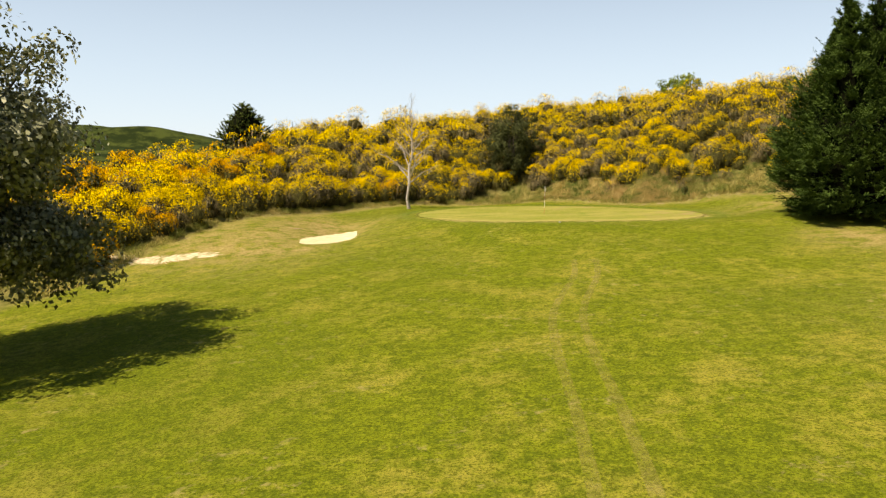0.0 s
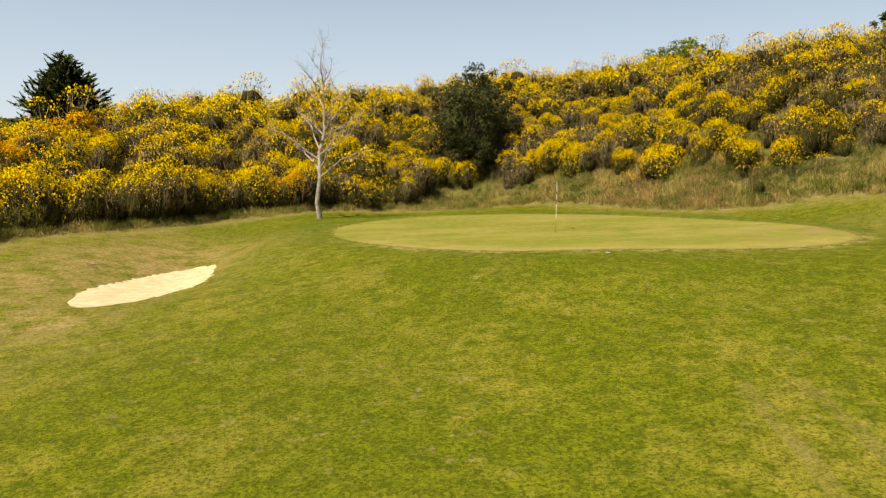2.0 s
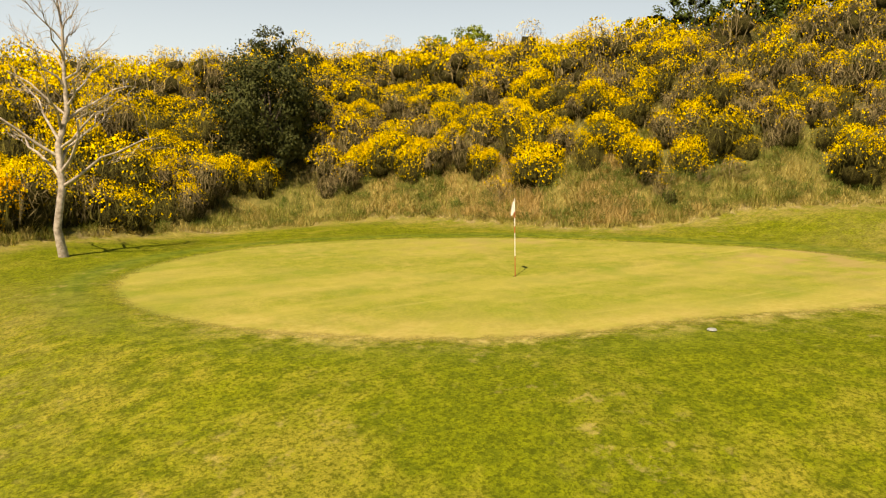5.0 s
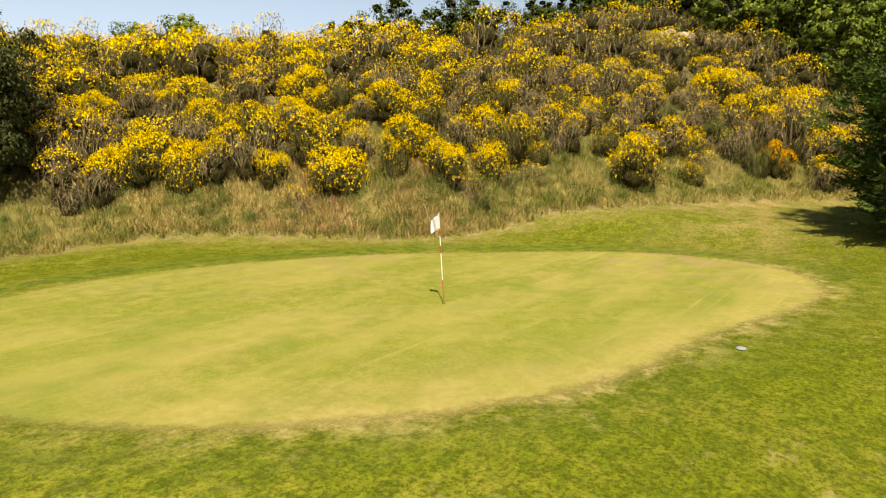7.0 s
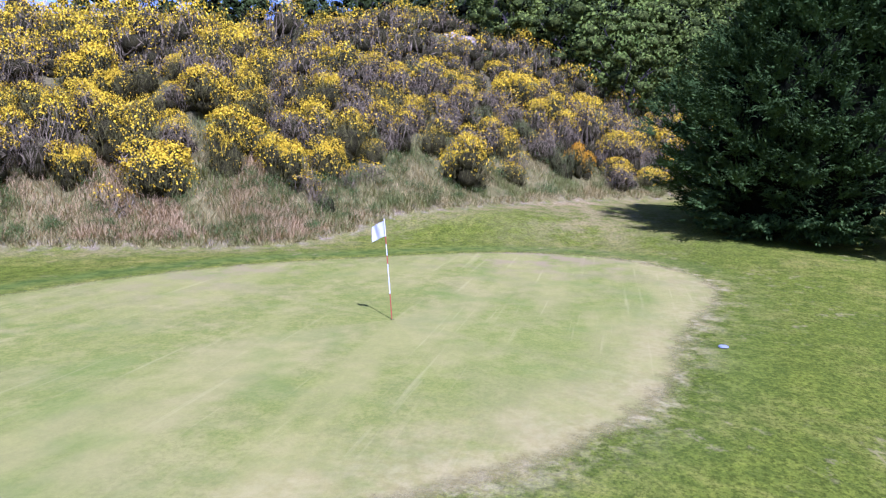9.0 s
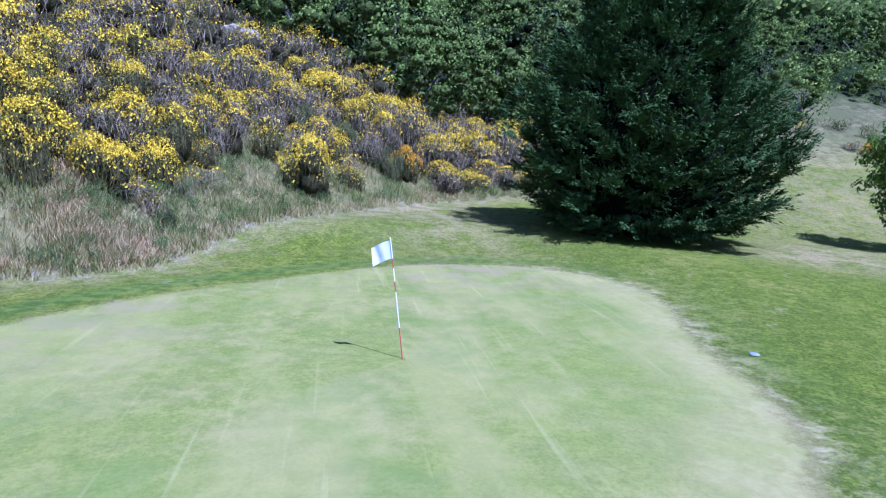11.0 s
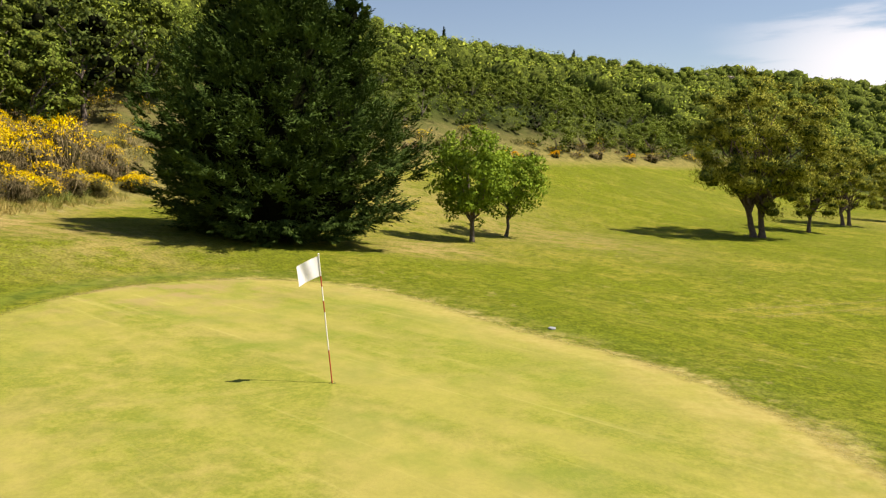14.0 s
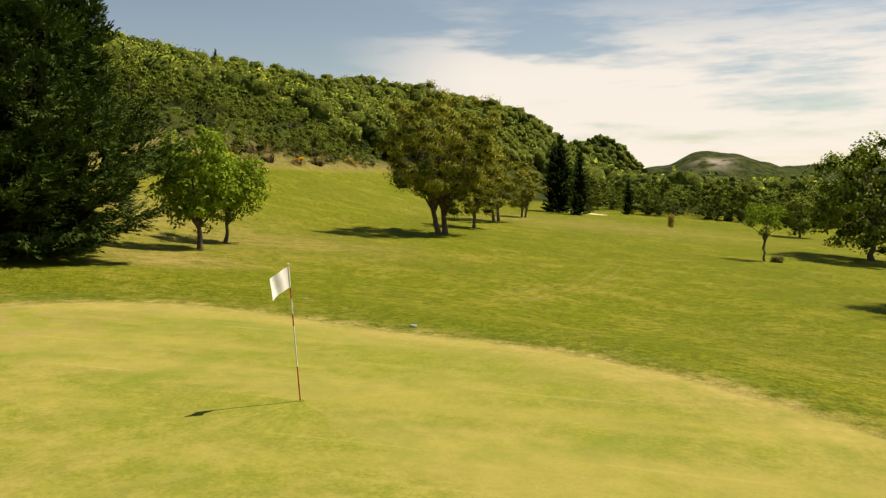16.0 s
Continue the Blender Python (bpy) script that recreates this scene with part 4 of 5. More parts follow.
# ---- trees ----
def bough_conifer(seed, profile, spires, boughs, fingers, sprays, spray, leaves, bark):
    """A dense cypress: fanned feathery boughs over an inside coloured as shade. profile: (heights, radii) of the body;
    spires: (x, y, foot, top, radius).
    """
    rng = np.random.default_rng(seed)
    ph = rng.uniform(0, 6.28, 4)

    def body(h, ang):
        r = np.interp(h, *profile)
        return r * (1 + 0.07 * np.sin(3 * ang + 0.5 * h + ph[0]) + 0.06 * np.sin(5 * ang - 0.8 * h + ph[1]) + 0.05 * np.sin(9 * ang + 1.9 * h + ph[2]))

    def spire(h, s_):
        return s_[4] * np.clip(1 - (h - s_[2]) / (s_[3] - s_[2]), 0, 1) ** 0.75 * step(h, s_[2] - 1.0, s_[2] + 0.5)

    # where the boughs end, how they point and how long they are
    n = boughs
    hmax = profile[0][-1]
    h = rng.uniform(0, hmax, n * 3)
    h = h[rng.uniform(size=len(h)) < (np.interp(h, *profile) + 0.8) / (max(profile[1]) + 0.8)][:n]
    ang = rng.uniform(0, 2 * np.pi, len(h))
    f = rng.uniform(0.45, 1.0, len(h)) ** 0.6
    # pillows of foliage with dark creases between them
    ph2, pa = rng.uniform(0, hmax, 150), rng.uniform(0, 2 * np.pi, 150)
    pr = np.interp(ph2, *profile)
    knobs = np.stack([pr * np.cos(pa), pr * np.sin(pa), ph2 * 1.15], 1)
    rb = np.interp(h, *profile)
    here = np.stack([rb * np.cos(ang), rb * np.sin(ang), h * 1.15], 1)
    gap = np.sqrt(((here[:, None] - knobs[None]) ** 2).sum(2)).min(1)
    r = body(h, ang) * f * (1.05 - 0.24 * step(gap, 0.35, 1.25))
    out = np.stack([np.cos(ang), np.sin(ang), np.zeros(len(h))], 1)
    tips = [np.concatenate([out[:, :2] * r[:, None], h[:, None]], 1)]
    # a skirt that brushes the ground
    sa = rng.uniform(0, 2 * np.pi, boughs // 30)
    skirt = np.stack([np.cos(sa), np.sin(sa), np.zeros(len(sa))], 1)
    low = rng.uniform(0.05, 0.9, len(sa))
    tips.append(np.concatenate([skirt[:, :2] * (body(low, sa) * rng.uniform(0.74, 0.92, len(sa)))[:, None], low[:, None]], 1))
    outs, size, up = [out, skirt], [rng.uniform(1.1, 2.1, len(h)), rng.uniform(1.1, 1.8, len(sa))], [0.15 + 0.50 * step(h, 0.3, 4.0) + 0.35 * step(h, 4.0, 9.0), np.full(len(sa), -0.05)]
    for s_ in spires:
        m = int(19 * (s_[3] - s_[2]) * (0.6 + 0.4 * s_[4]))
        hh = s_[2] + (s_[3] - s_[2]) * rng.uniform(0, 1, m) ** 1.15
        aa = rng.uniform(0, 2 * np.pi, m)
        o = np.stack([np.cos(aa), np.sin(aa), np.zeros(m)], 1)
        rr = np.maximum(spire(hh, s_), 0.08) * rng.uniform(0.5, 1.0, m) ** 0.5 * (1 + 0.18 * np.sin(3 * aa + 2.1 * hh))
        tips.append(np.concatenate([np.array(s_[:2]) + o[:, :2] * rr[:, None], hh[:, None]], 1))
        outs.append(o)
        size.append(rng.uniform(0.7, 1.3, m) * (0.6 + 0.4 * np.clip((s_[3] - hh) / 3.0, 0, 1)))
        up.append(np.full(m, 0.95))
    tip, out, size, up = np.concatenate(tips), np.concatenate(outs), np.concatenate(size), np.concatenate(up)
    keep = np.ones(len(tip), bool)
    for s_ in spires:
        away = np.hypot(tip[:, 0] - s_[0], tip[:, 1] - s_[1])
        keep &= away > 0.45 * spire(tip[:, 2], s_)
    keep &= np.hypot(tip[:, 0], tip[:, 1]) > 0.5 * body(np.minimum(tip[:, 2], hmax), np.arctan2(tip[:, 1], tip[:, 0])) * (tip[:, 2] < hmax - 0.5)
    tip, out, size, up = tip[keep], out[keep], size[keep], up[keep]
    n = len(tip)
    axis = unit(out + np.array([0, 0, 1.0]) * up[:, None] + rng.normal(size=(n, 3)) * 0.20)
    side = unit(np.cross(axis, np.array([0, 0, 1.0]) + 0.3 * rng.normal(size=(n, 3))))
    over = np.cross(side, axis)
    # fingers of each fan
    i = np.repeat(np.arange(n), fingers)
    g = np.tile(np.linspace(-1, 1, fingers), n) + rng.normal(size=len(i)) * 0.16
    fa = unit(axis[i] + side[i] * (0.85 * g)[:, None] + over[i] * (rng.normal(size=len(i)) * 0.24 + 0.05)[:, None])
    fl = size[i] * (0.62 - 0.16 * np.abs(g)) * rng.uniform(0.75, 1.25, len(i))
    fo = tip[i] - axis[i] * (size[i] * 0.55)[:, None] + axis[i] * (size[i] * rng.uniform(0.0, 0.30, len(i)))[:, None]
    # sprays on both sides of each finger
    j = np.repeat(np.arange(len(i)), sprays)
    t = rng.uniform(0.15, 1.0, len(j))
    wing = unit(np.cross(fa[j], over[i][j])) * np.where(rng.uniform(size=len(j)) < 0.5, -1.0, 1.0)[:, None]
    grow = rng.uniform(0.65, 1.3, len(j)) * (1.15 - 0.45 * t)
    way = fa[j] + wing * (0.75 * (1.05 - t))[:, None] + rng.normal(size=(len(j), 3)) * 0.22
    pos = fo[j] + fa[j] * (fl[j] * t)[:, None] + wing * (0.30 * spray * grow)[:, None]
    pos[:, 2] = np.maximum(pos[:, 2] + 0.10, 0.06)
    face = over[i][j] + 0.35 * out[i][j] + rng.normal(size=pos.shape) * 0.45
    cv, cf = blades(rng, pos, way, spray * grow, spray * 0.26 * grow, face)
    soft = np.repeat(unit(face), 4, 0)
    # trunk in bark; leaders and the inside in the near-black shade colour
    lots = [tube(bend(rng, (0, 0, -0.2), (0, 0, 6.0), 0, 6, 0.01), np.linspace(0.36, 0.26, 6), 9)]
    wood_n = sum(len(q) for _, q in lots)
    lots += [tube(bend(rng, (0.3 * s_[0], 0.3 * s_[1], 0.2), (s_[0], s_[1], s_[3] - 0.5), 0, 7, 0.01), np.linspace(0.20, 0.02, 7), 6) for s_ in spires]

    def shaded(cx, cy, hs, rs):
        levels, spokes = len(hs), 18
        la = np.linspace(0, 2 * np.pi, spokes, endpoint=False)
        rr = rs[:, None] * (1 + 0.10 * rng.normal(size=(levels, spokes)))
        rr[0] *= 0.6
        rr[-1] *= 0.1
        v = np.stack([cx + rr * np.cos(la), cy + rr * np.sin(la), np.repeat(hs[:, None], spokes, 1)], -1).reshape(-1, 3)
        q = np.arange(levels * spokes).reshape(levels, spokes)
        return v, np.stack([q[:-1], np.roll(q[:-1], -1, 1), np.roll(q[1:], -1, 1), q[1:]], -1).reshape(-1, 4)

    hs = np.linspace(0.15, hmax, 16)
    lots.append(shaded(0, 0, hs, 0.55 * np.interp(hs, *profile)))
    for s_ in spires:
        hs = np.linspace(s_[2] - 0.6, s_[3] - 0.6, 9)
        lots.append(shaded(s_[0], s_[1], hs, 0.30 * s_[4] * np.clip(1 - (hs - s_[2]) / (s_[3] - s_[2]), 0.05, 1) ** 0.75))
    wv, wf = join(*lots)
    return mesh("wood", wv, wf, mats=(bark, M_INNER_SHADE), index=(np.arange(len(wf)) >= wood_n).astype(np.int32), smooth=True), mesh("sprays", cv, cf, mats=(leaves,), normals=soft)


big = bough_conifer(11, ((0, 0.8, 2.2, 3.8, 5.2, 7.0, 8.8, 10.2), (3.9, 4.7, 5.8, 6.3, 5.9, 4.7, 3.4, 2.2)),
                    ((0.6, 0.5, 8.0, 13.9, 1.7), (-1.3, 0.3, 7.8, 13.3, 1.6), (-2.4, -2.0, 6.8, 11.9, 1.5), (1.3, 1.7, 7.2, 12.4, 1.5), (1.7, -1.0, 7.2, 12.0, 1.5), (-1.2, 1.8, 7.0, 11.2, 1.4), (0.0, -2.1, 7.2, 11.6, 1.4)),
                    1500, 8, 17, 0.25, M_CYPRESS, M_BARK)
place_tree("cypress_tree", big, 17.2, -11.8, "huge dark green many-topped cypress standing on the turf")

small = conifer_meshes(12, [(0, 0, 1.0), (0.8, 0.3, 0.85), (-0.7, 0.3, 0.8)], 6.3, 2.5, 240, 30, 0.20, M_DARKWOOD, M_BARK, 0.3, 0.3, 0.85, 0.9)
place_tree("conifer", small, -28.0, 21.4, "young dark conifer among the brooms", category="tree", sink=0.2)

walnut = leafy_tree(21, (1.9, 0.15), (0.1, 0, 3.75), (2.25, 2.2, 2.65), 190, 0.50, 52, (0.22, 0.12), M_BARK, M_WALNUT, 16, flat=0.8, droop=0.5)
place_tree("walnut_tree", walnut, 16.7, -24.6, "round leafy green walnut tree on the turf", group="pair of walnut trees", turn=30)
walnut2 = leafy_tree(22, (1.8, 0.12), (0.35, 0, 3.55), (2.15, 2.15, 2.2), 140, 0.50, 46, (0.22, 0.12), M_BARK, M_WALNUT, 14, flat=0.8, droop=0.5)
place_tree("walnut_tree", walnut2, 18.5, -30.3, "smaller walnut tree with a forked crooked trunk", group="pair of walnut trees", turn=200)

pine = leafy_tree(31, (2.6, 0.26), (0.5, 0, 7.2), (5.2, 4.8, 5.0), 130, 0.98, 200, (0.25, 0.07), M_PINEBARK, M_PINE, 22, ((0, 0), (0.5, -0.3)), flat=0.65, droop=-0.9, hollow=0.4, wob=0.012, solid=1, lobes=(((0.5, 0, 4.6), (3.8, 3.6, 1.3), 34),))
place_tree("pine_tree", pine, 10.0, -54.5, "broad olive-green pine with several leaning trunks", group="pines on the fairway", turn=60, size=1.08)
pine2 = leafy_tree(32, (2.2, 0.2), (0.2, 0, 5.0), (3.7, 3.3, 3.2), 80, 0.85, 130, (0.26, 0.08), M_PINEBARK, M_PINE, 16, ((0, 0), (0.5, 0.3)), flat=0.65, droop=-0.9, wob=0.012, solid=1)
place_tree("pine_tree", pine2, 9.0, -81.0, "smaller olive-green pine with a leaning trunk", group="pines on the fairway", turn=10, size=1.08)
place_tree("pine_tree", pine2, 8.0, -98.0, "low olive-green pine behind the others", group="pines on the fairway", turn=150, size=0.85)
place_tree("pine_tree", pine2, 9.6, -67.0, "low olive-green pine behind the others", group="pines on the fairway", turn=250, size=0.9)

poplar = leafy_tree(41, (5.0, 0.28), (0, 0, 8.2), (5.6, 5.6, 5.8), 600, 0.85, 96, (0.19, 0.14), M_BARK, M_POPLAR, 26, flat=0.8, droop=0.4, hollow=0.35, lobes=(((4.2, 1.4, 4.3), (2.2, 2.0, 1.6), 60), ((5.2, -0.6, 7.6), (1.3, 1.3, 1.2), 22)))
place_tree("poplar_tree", poplar, -26.3, -30.8, "tall silvery-leaved poplar with low hanging branches", turn=0)

holm = leafy_tree(51, (1.2, 0.22), (0, 0, 3.6), (3.3, 3.2, 3.7), 340, 0.62, 80, (0.17, 0.10), M_BARK, M_HOLM, 18, ((0, 0), (0.4, 0.2)), hollow=0.3)
oak = place_tree("evergreen_oak", holm, 0.3, 24.4, "dense dark evergreen oak among the brooms", sink=0.3)
oak.scale = (0.92, 0.92, 1.13)
tagged(oak.children[0], kind="stuff")

sap = leafy_tree(61, (2.0, 0.10), (0.4, 0, 3.8), (1.5, 1.5, 1.5), 40, 0.5, 36, (0.26, 0.13), M_BARK, M_WALNUT, 12)
place_tree("young_tree", sap, -18.0, -57.5, "thin young tree with sparse yellow-green leaves", turn=40)

broad = leafy_tree(71, (2.6, 0.25), (0, 0, 5.4), (4.8, 4.8, 4.6), 260, 0.85, 46, (0.30, 0.19), M_BARK, M_WOOD, 18, hollow=0.6, solid=3)
place_tree("broadleaf_tree", broad, -30.2, -69.0, "rounded grey-green broadleaf tree by the fairway", turn=15, size=1.2)
place_tree("broadleaf_tree", broad, -32.4, -106.0, "smaller rounded broadleaf tree by the fairway", turn=130, size=0.62)
dark = conifer_meshes(13, [(0, 0, 1.0), (1.1, 0.5, 0.9)], 12.5, 2.6, 150, 26, 0.36, M_CYPRESS, M_BARK, 0.3, 0.25, 0.8, 1.4, 0.5)
thin = conifer_meshes(14, [(0, 0, 1.0)], 9.0, 1.5, 150, 24, 0.34, M_CYPRESS, M_BARK, 0.3, 0.25, 0.8, 1.2, 0.5)
place_tree("dark_conifer", dark, 4.1, -124.3, "tall dark conifer beside the far bunker", group="far conifers", size=1.12)
place_tree("dark_conifer", thin, 0.4, -119.6, "narrow dark cypress beside the far bunker", group="far conifers", size=1.25)
place_tree("dark_conifer", thin, -8.6, -143.0, "dark rounded conifer at the far wood edge", group="far conifers", size=0.8)


# bare pale tree at the edge of the green
def bare_tree(seed):
    rng = np.random.default_rng(seed)
    stem, limbs, twigs = [], [], []
    lean = np.array([0.16, 0.02, 0.0])
    top = np.array([0.25, 0.1, 9.6])
    line = bend(rng, (0, 0, -0.1), top, 0, 9, 0.012)
    stem.append(tube(line, np.array([0.17, 0.125, 0.115, 0.105, 0.085, 0.062, 0.042, 0.025, 0.010]), 9))

    def spray_twigs(p, q, r, n):
        for _ in range(n):
            a = p + (q - p) * rng.uniform(0.25, 1.0)
            d = unit(unit(q - p) + rng.normal(size=3) * 0.45 + np.array([0, 0, 0.25]))
            e = a + d * rng.uniform(0.4, 1.2)
            twigs.append(tube(bend(rng, a, e, 0, 4, 0.05), np.linspace(r, 0.004, 4), 4))
            for _ in range(3):
                g = a + (e - a) * rng.uniform(0.3, 1.0)
                h = g + unit(d + rng.normal(size=3) * 0.6) * rng.uniform(0.2, 0.6)
                twigs.append(tube(bend(rng, g, h, 0, 3, 0.04), np.linspace(r * 0.55, 0.003, 3), 3))

    for j in range(21):
        z = 2.3 + 5.6 * (j / 20) ** 1.1
        a = j * 2.4 + rng.uniform(-0.4, 0.4)
        s_ = (9.8 - z) / 7.4
        long = 3.7 * s_ * rng.uniform(0.75, 1.15)
        rise = rng.uniform(0.45, 0.85) + 0.5 * (1 - s_)
        p = np.array([np.interp(z, line[:, 2], line[:, 0]), np.interp(z, line[:, 2], line[:, 1]), z])
        q = p + np.array([math.cos(a), math.sin(a), rise]) * long / math.hypot(1, rise)
        limbs.append(tube(bend(rng, p, q, 0.05 * long, 6, 0.03), np.linspace(0.055 * s_ + 0.012, 0.010, 6), 5))
        spray_twigs(p, q, 0.011, int(4 + 5 * s_))
    spray_twigs(line[5], line[-1], 0.010, 14)
    return [mesh(n, *join(*lots), mats=(M_BIRCH,), smooth=True) for n, lots in (("trunk", stem), ("branchwork", limbs), ("brushwood", twigs))]


bt = bare_tree(8)
root = thing("bare_tree", -10.55, 10.8, ground_at(-10.55, 10.8), "leafless pale birch with fine twigs beside the green", "tree")
part("trunk", bt[0], root, "pale slender trunk")
tagged(part("branchwork", bt[1], root), kind="stuff")
tagged(part("brushwood", bt[2], root), kind="stuff")

# a pale sprinkler spray far down the fairway, modelled as tall grass blades
rng = np.random.default_rng(44)
n = 900
h = rng.uniform(0.6, 3.0, n) ** 0.8
base = np.stack([rng.normal(size=n) * 0.18, rng.normal(size=n) * 0.18, h * 0.85], 1)
lean = np.concatenate([rng.normal(size=(n, 2)) * 0.16 + np.array([0.12, 0]), np.ones((n, 1))], 1)
pv, pf = blades(rng, base + lean * 0.12, lean, 0.55, 0.05)
plume = tagged(new("pampas_grass", mesh("pampas_grass", pv, pf, mats=(M_GRASS,))), "tall pale sprinkler spray on the fairway, built of grass blades", "grass")
plume.matrix_basis = pose(-13.0, -92.5, ground_at(-13.0, -92.5), 0, 0, 0)

# ---- brooms on the hill ----
KINDS = {}
for tag, seed, stems, flowers, fm, sm, lobes, cap, label in [
    ("full", 1, 1100, 2500, M_FLOWER, None, 4, 0.50, "rounded broom bush thick with yellow flowers"),
    ("full_b", 2, 1100, 2400, M_FLOWER, None, 5, 0.45, "rounded broom bush thick with yellow flowers"),
    ("half", 3, 1300, 1100, M_FLOWER, None, 5, 0.85, "green broom bush partly in yellow flower"),
    ("half_b", 4, 1300, 900, M_FLOWER, M_TWIG, 4, 1.6, "twiggy broom bush with a cap of yellow flowers"),
    ("few", 5, 1300, 450, M_FLOWER, None, 5, 0.7, "green broom bush with scattered yellow flowers"),
    ("few_b", 10, 1300, 2000, M_FLOWER, None, 5, 0.8, "green domed broom bush with yellow flowers on its crown"),
    ("orange", 6, 1100, 2200, M_FLOWER_OLD, None, 4, 0.4, "broom bush covered in orange-yellow flowers"),
    ("dry", 7, 1300, 140, M_FLOWER, M_TWIG, 5, 1.2, "dry brown broom bush with few flowers"),
    ("grey", 8, 1300, 0, None, M_SHRUB, 5, 1.0, "olive-green shrub without flowers"),
    ("weed", 9, 700, 0, None, M_WEED, 5, 1.0, "leafy green weed shrub at the foot of the bank"),
]:
    KINDS[tag] = (*broom_meshes(tag, seed, stems, flowers, fm, sm, lobes, cap=cap), label)


def bush(kind, x, y, sx, sz, turn=0.0, dz=-0.30):
    green, gold, label = KINDS[kind]
    root = thing("broom_bush" if gold else "shrub", x, y, ground_at(x, y) + dz * sz, label, "bush", "bushes on the hill", turn)
    root.scale = (sx, sx, sz)
    tagged(part("greenery", green, root), kind="stuff")
    if gold:
        tagged(part("blossom", gold, root, "small yellow flowers"), kind="stuff")
    return root


FRONT = [("half", -8.4, 17.6, 1.2, 1.1), ("orange", -12.6, 15.6, 0.95, 1.05), ("weed", 13.1, 6.9, 0.30, 0.5)]
BANK = [("full_b", 6.0, 18.1, 1.08, 1.75), ("half", 8.1, 17.8, 0.90, 1.5), ("full", 8.6, 15.1, 0.94, 1.25), ("full_b", 9.8, 12.5, 1.60, 1.6), ("half", 10.7, 14.4, 1.45, 1.75), ("half", 11.6, 10.5, 0.78, 1.55), ("full", 13.2, 8.9, 1.18, 1.5),
        ("full_b", 15.0, 7.8, 1.02, 1.35), ("few_b", 19.8, 2.6, 1.32, 1.7), ("orange", 27.2, -2.4, 0.95, 1.55), ("grey", 26.3, -1.6, 0.85, 1.6), ("half", 24.6, 1.4, 0.90, 1.5), ("half", 18.1, 7.5, 0.92, 1.4), ("half", 17.2, 9.5, 1.05, 1.5),
        ("few", 20.8, 4.5, 0.85, 1.15), ("few", 17.6, 6.7, 0.65, 0.85), ("half_b", 30.2, -2.2, 1.4, 2.3), ("half", 14.8, 11.4, 1.10, 1.25), ("half_b", -4.3, 20.8, 1.55, 1.9), ("full", -0.6, 23.4, 1.3, 1.6), ("full", 4.2, 20.5, 1.05, 1.6),
        ("full_b", 5.4, 19.6, 1.40, 1.8), ("half_b", 33.9, -8.6, 1.7, 2.4), ("half", 35.2, -7.0, 1.3, 2.2), ("few", 22.4, 0.6, 0.8, 1.0), ("half_b", 28.6, -0.6, 1.2, 1.9)]
FRONT += [("orange", -27.3, -4.9, 0.95, 0.95), ("full", -28.6, -2.0, 1.2, 1.2), ("full_b", -27.2, 0.6, 1.15, 1.15), ("half", -26.0, 3.4, 1.15, 1.15), ("full", -25.0, 6.4, 1.2, 1.2), ("half", -22.4, 8.8, 1.1, 1.1),
          ("half_b", -19.8, 10.9, 1.1, 1.05), ("half", -17.3, 13.6, 1.2, 1.2), ("full_b", -28.8, -8.2, 1.05, 1.05), ("full", -31.0, -5.0, 1.4, 1.4), ("full_b", -29.9, 2.2, 1.4, 1.5), ("full", -15.0, 15.3, 1.1, 1.15)]
rng = np.random.default_rng(77)
taken = []
for kind, x, y, sx, sz in FRONT:
    bush(kind, x, y, sx * (1.5 if x < -10 else 1.35), sz * (1.65 if x < -10 else 1.42), rng.uniform(0, 360))
    taken.append((x, y, sx * 1.3))
# shaded row that hangs over the mown edge
for n, t in enumerate(np.linspace(3.7, 8.6, 19)):
    i = int(t)
    a, b = np.array(VERGE[i], float), np.array(VERGE[i + 1], float)
    p = a + (b - a) * (t - i) + np.array([-(b - a)[1], (b - a)[0]]) / np.hypot(*(b - a)) * rng.uniform(1.3, 2.1)
    bush(("few", "half_b", "half", "dry", "few")[n % 5], p[0], p[1], rng.uniform(1.25, 1.6), rng.uniform(1.5, 2.0), rng.uniform(0, 360))
    taken.append((p[0], p[1], 1.0))
for kind, x, y, sx, sz in BANK:
    bush(kind, x, y, sx, sz, rng.uniform(0, 360))
    taken.append((x, y, sx * 1.0))
spots = []
cx, cy = rng.uniform(-44, 52, 15000), rng.uniform(-14, 62, 15000)
cd = verge_distance(cx, cy)
fit_ = (cd > np.where(cx < -3, 1.1, 3.4)) & (cd < 40) & (cx < 52 - 0.30 * np.abs(cy - 8)) & ~((np.abs(cx - 43.0) < 4.2) & (np.abs(cy + 8.3 - 0.292 * (cx + 14)) < 2.4)) & ((cx - 0.3) ** 2 + (cy - 24.4) ** 2 > 12) & ((cx + 28) ** 2 + (cy - 21.4) ** 2 > 4)
cx, cy, cd = cx[fit_], cy[fit_], cd[fit_]
cs = rng.uniform(0.85, 1.6, len(cx)) * np.where(cd > 14, 1.2, 1.0) * np.where(cx < -6, 1.3, 1.0)
held = np.array(taken)
for x, y, d, s in zip(cx, cy, cd, cs):
    if len(spots) < 950 and np.min(np.hypot(held[:, 0] - x, held[:, 1] - y) - 0.56 * (held[:, 2] + s)) > 0:
        held = np.vstack([held, (x, y, s)])
        spots.append((d, x, y, s))
spots.sort()


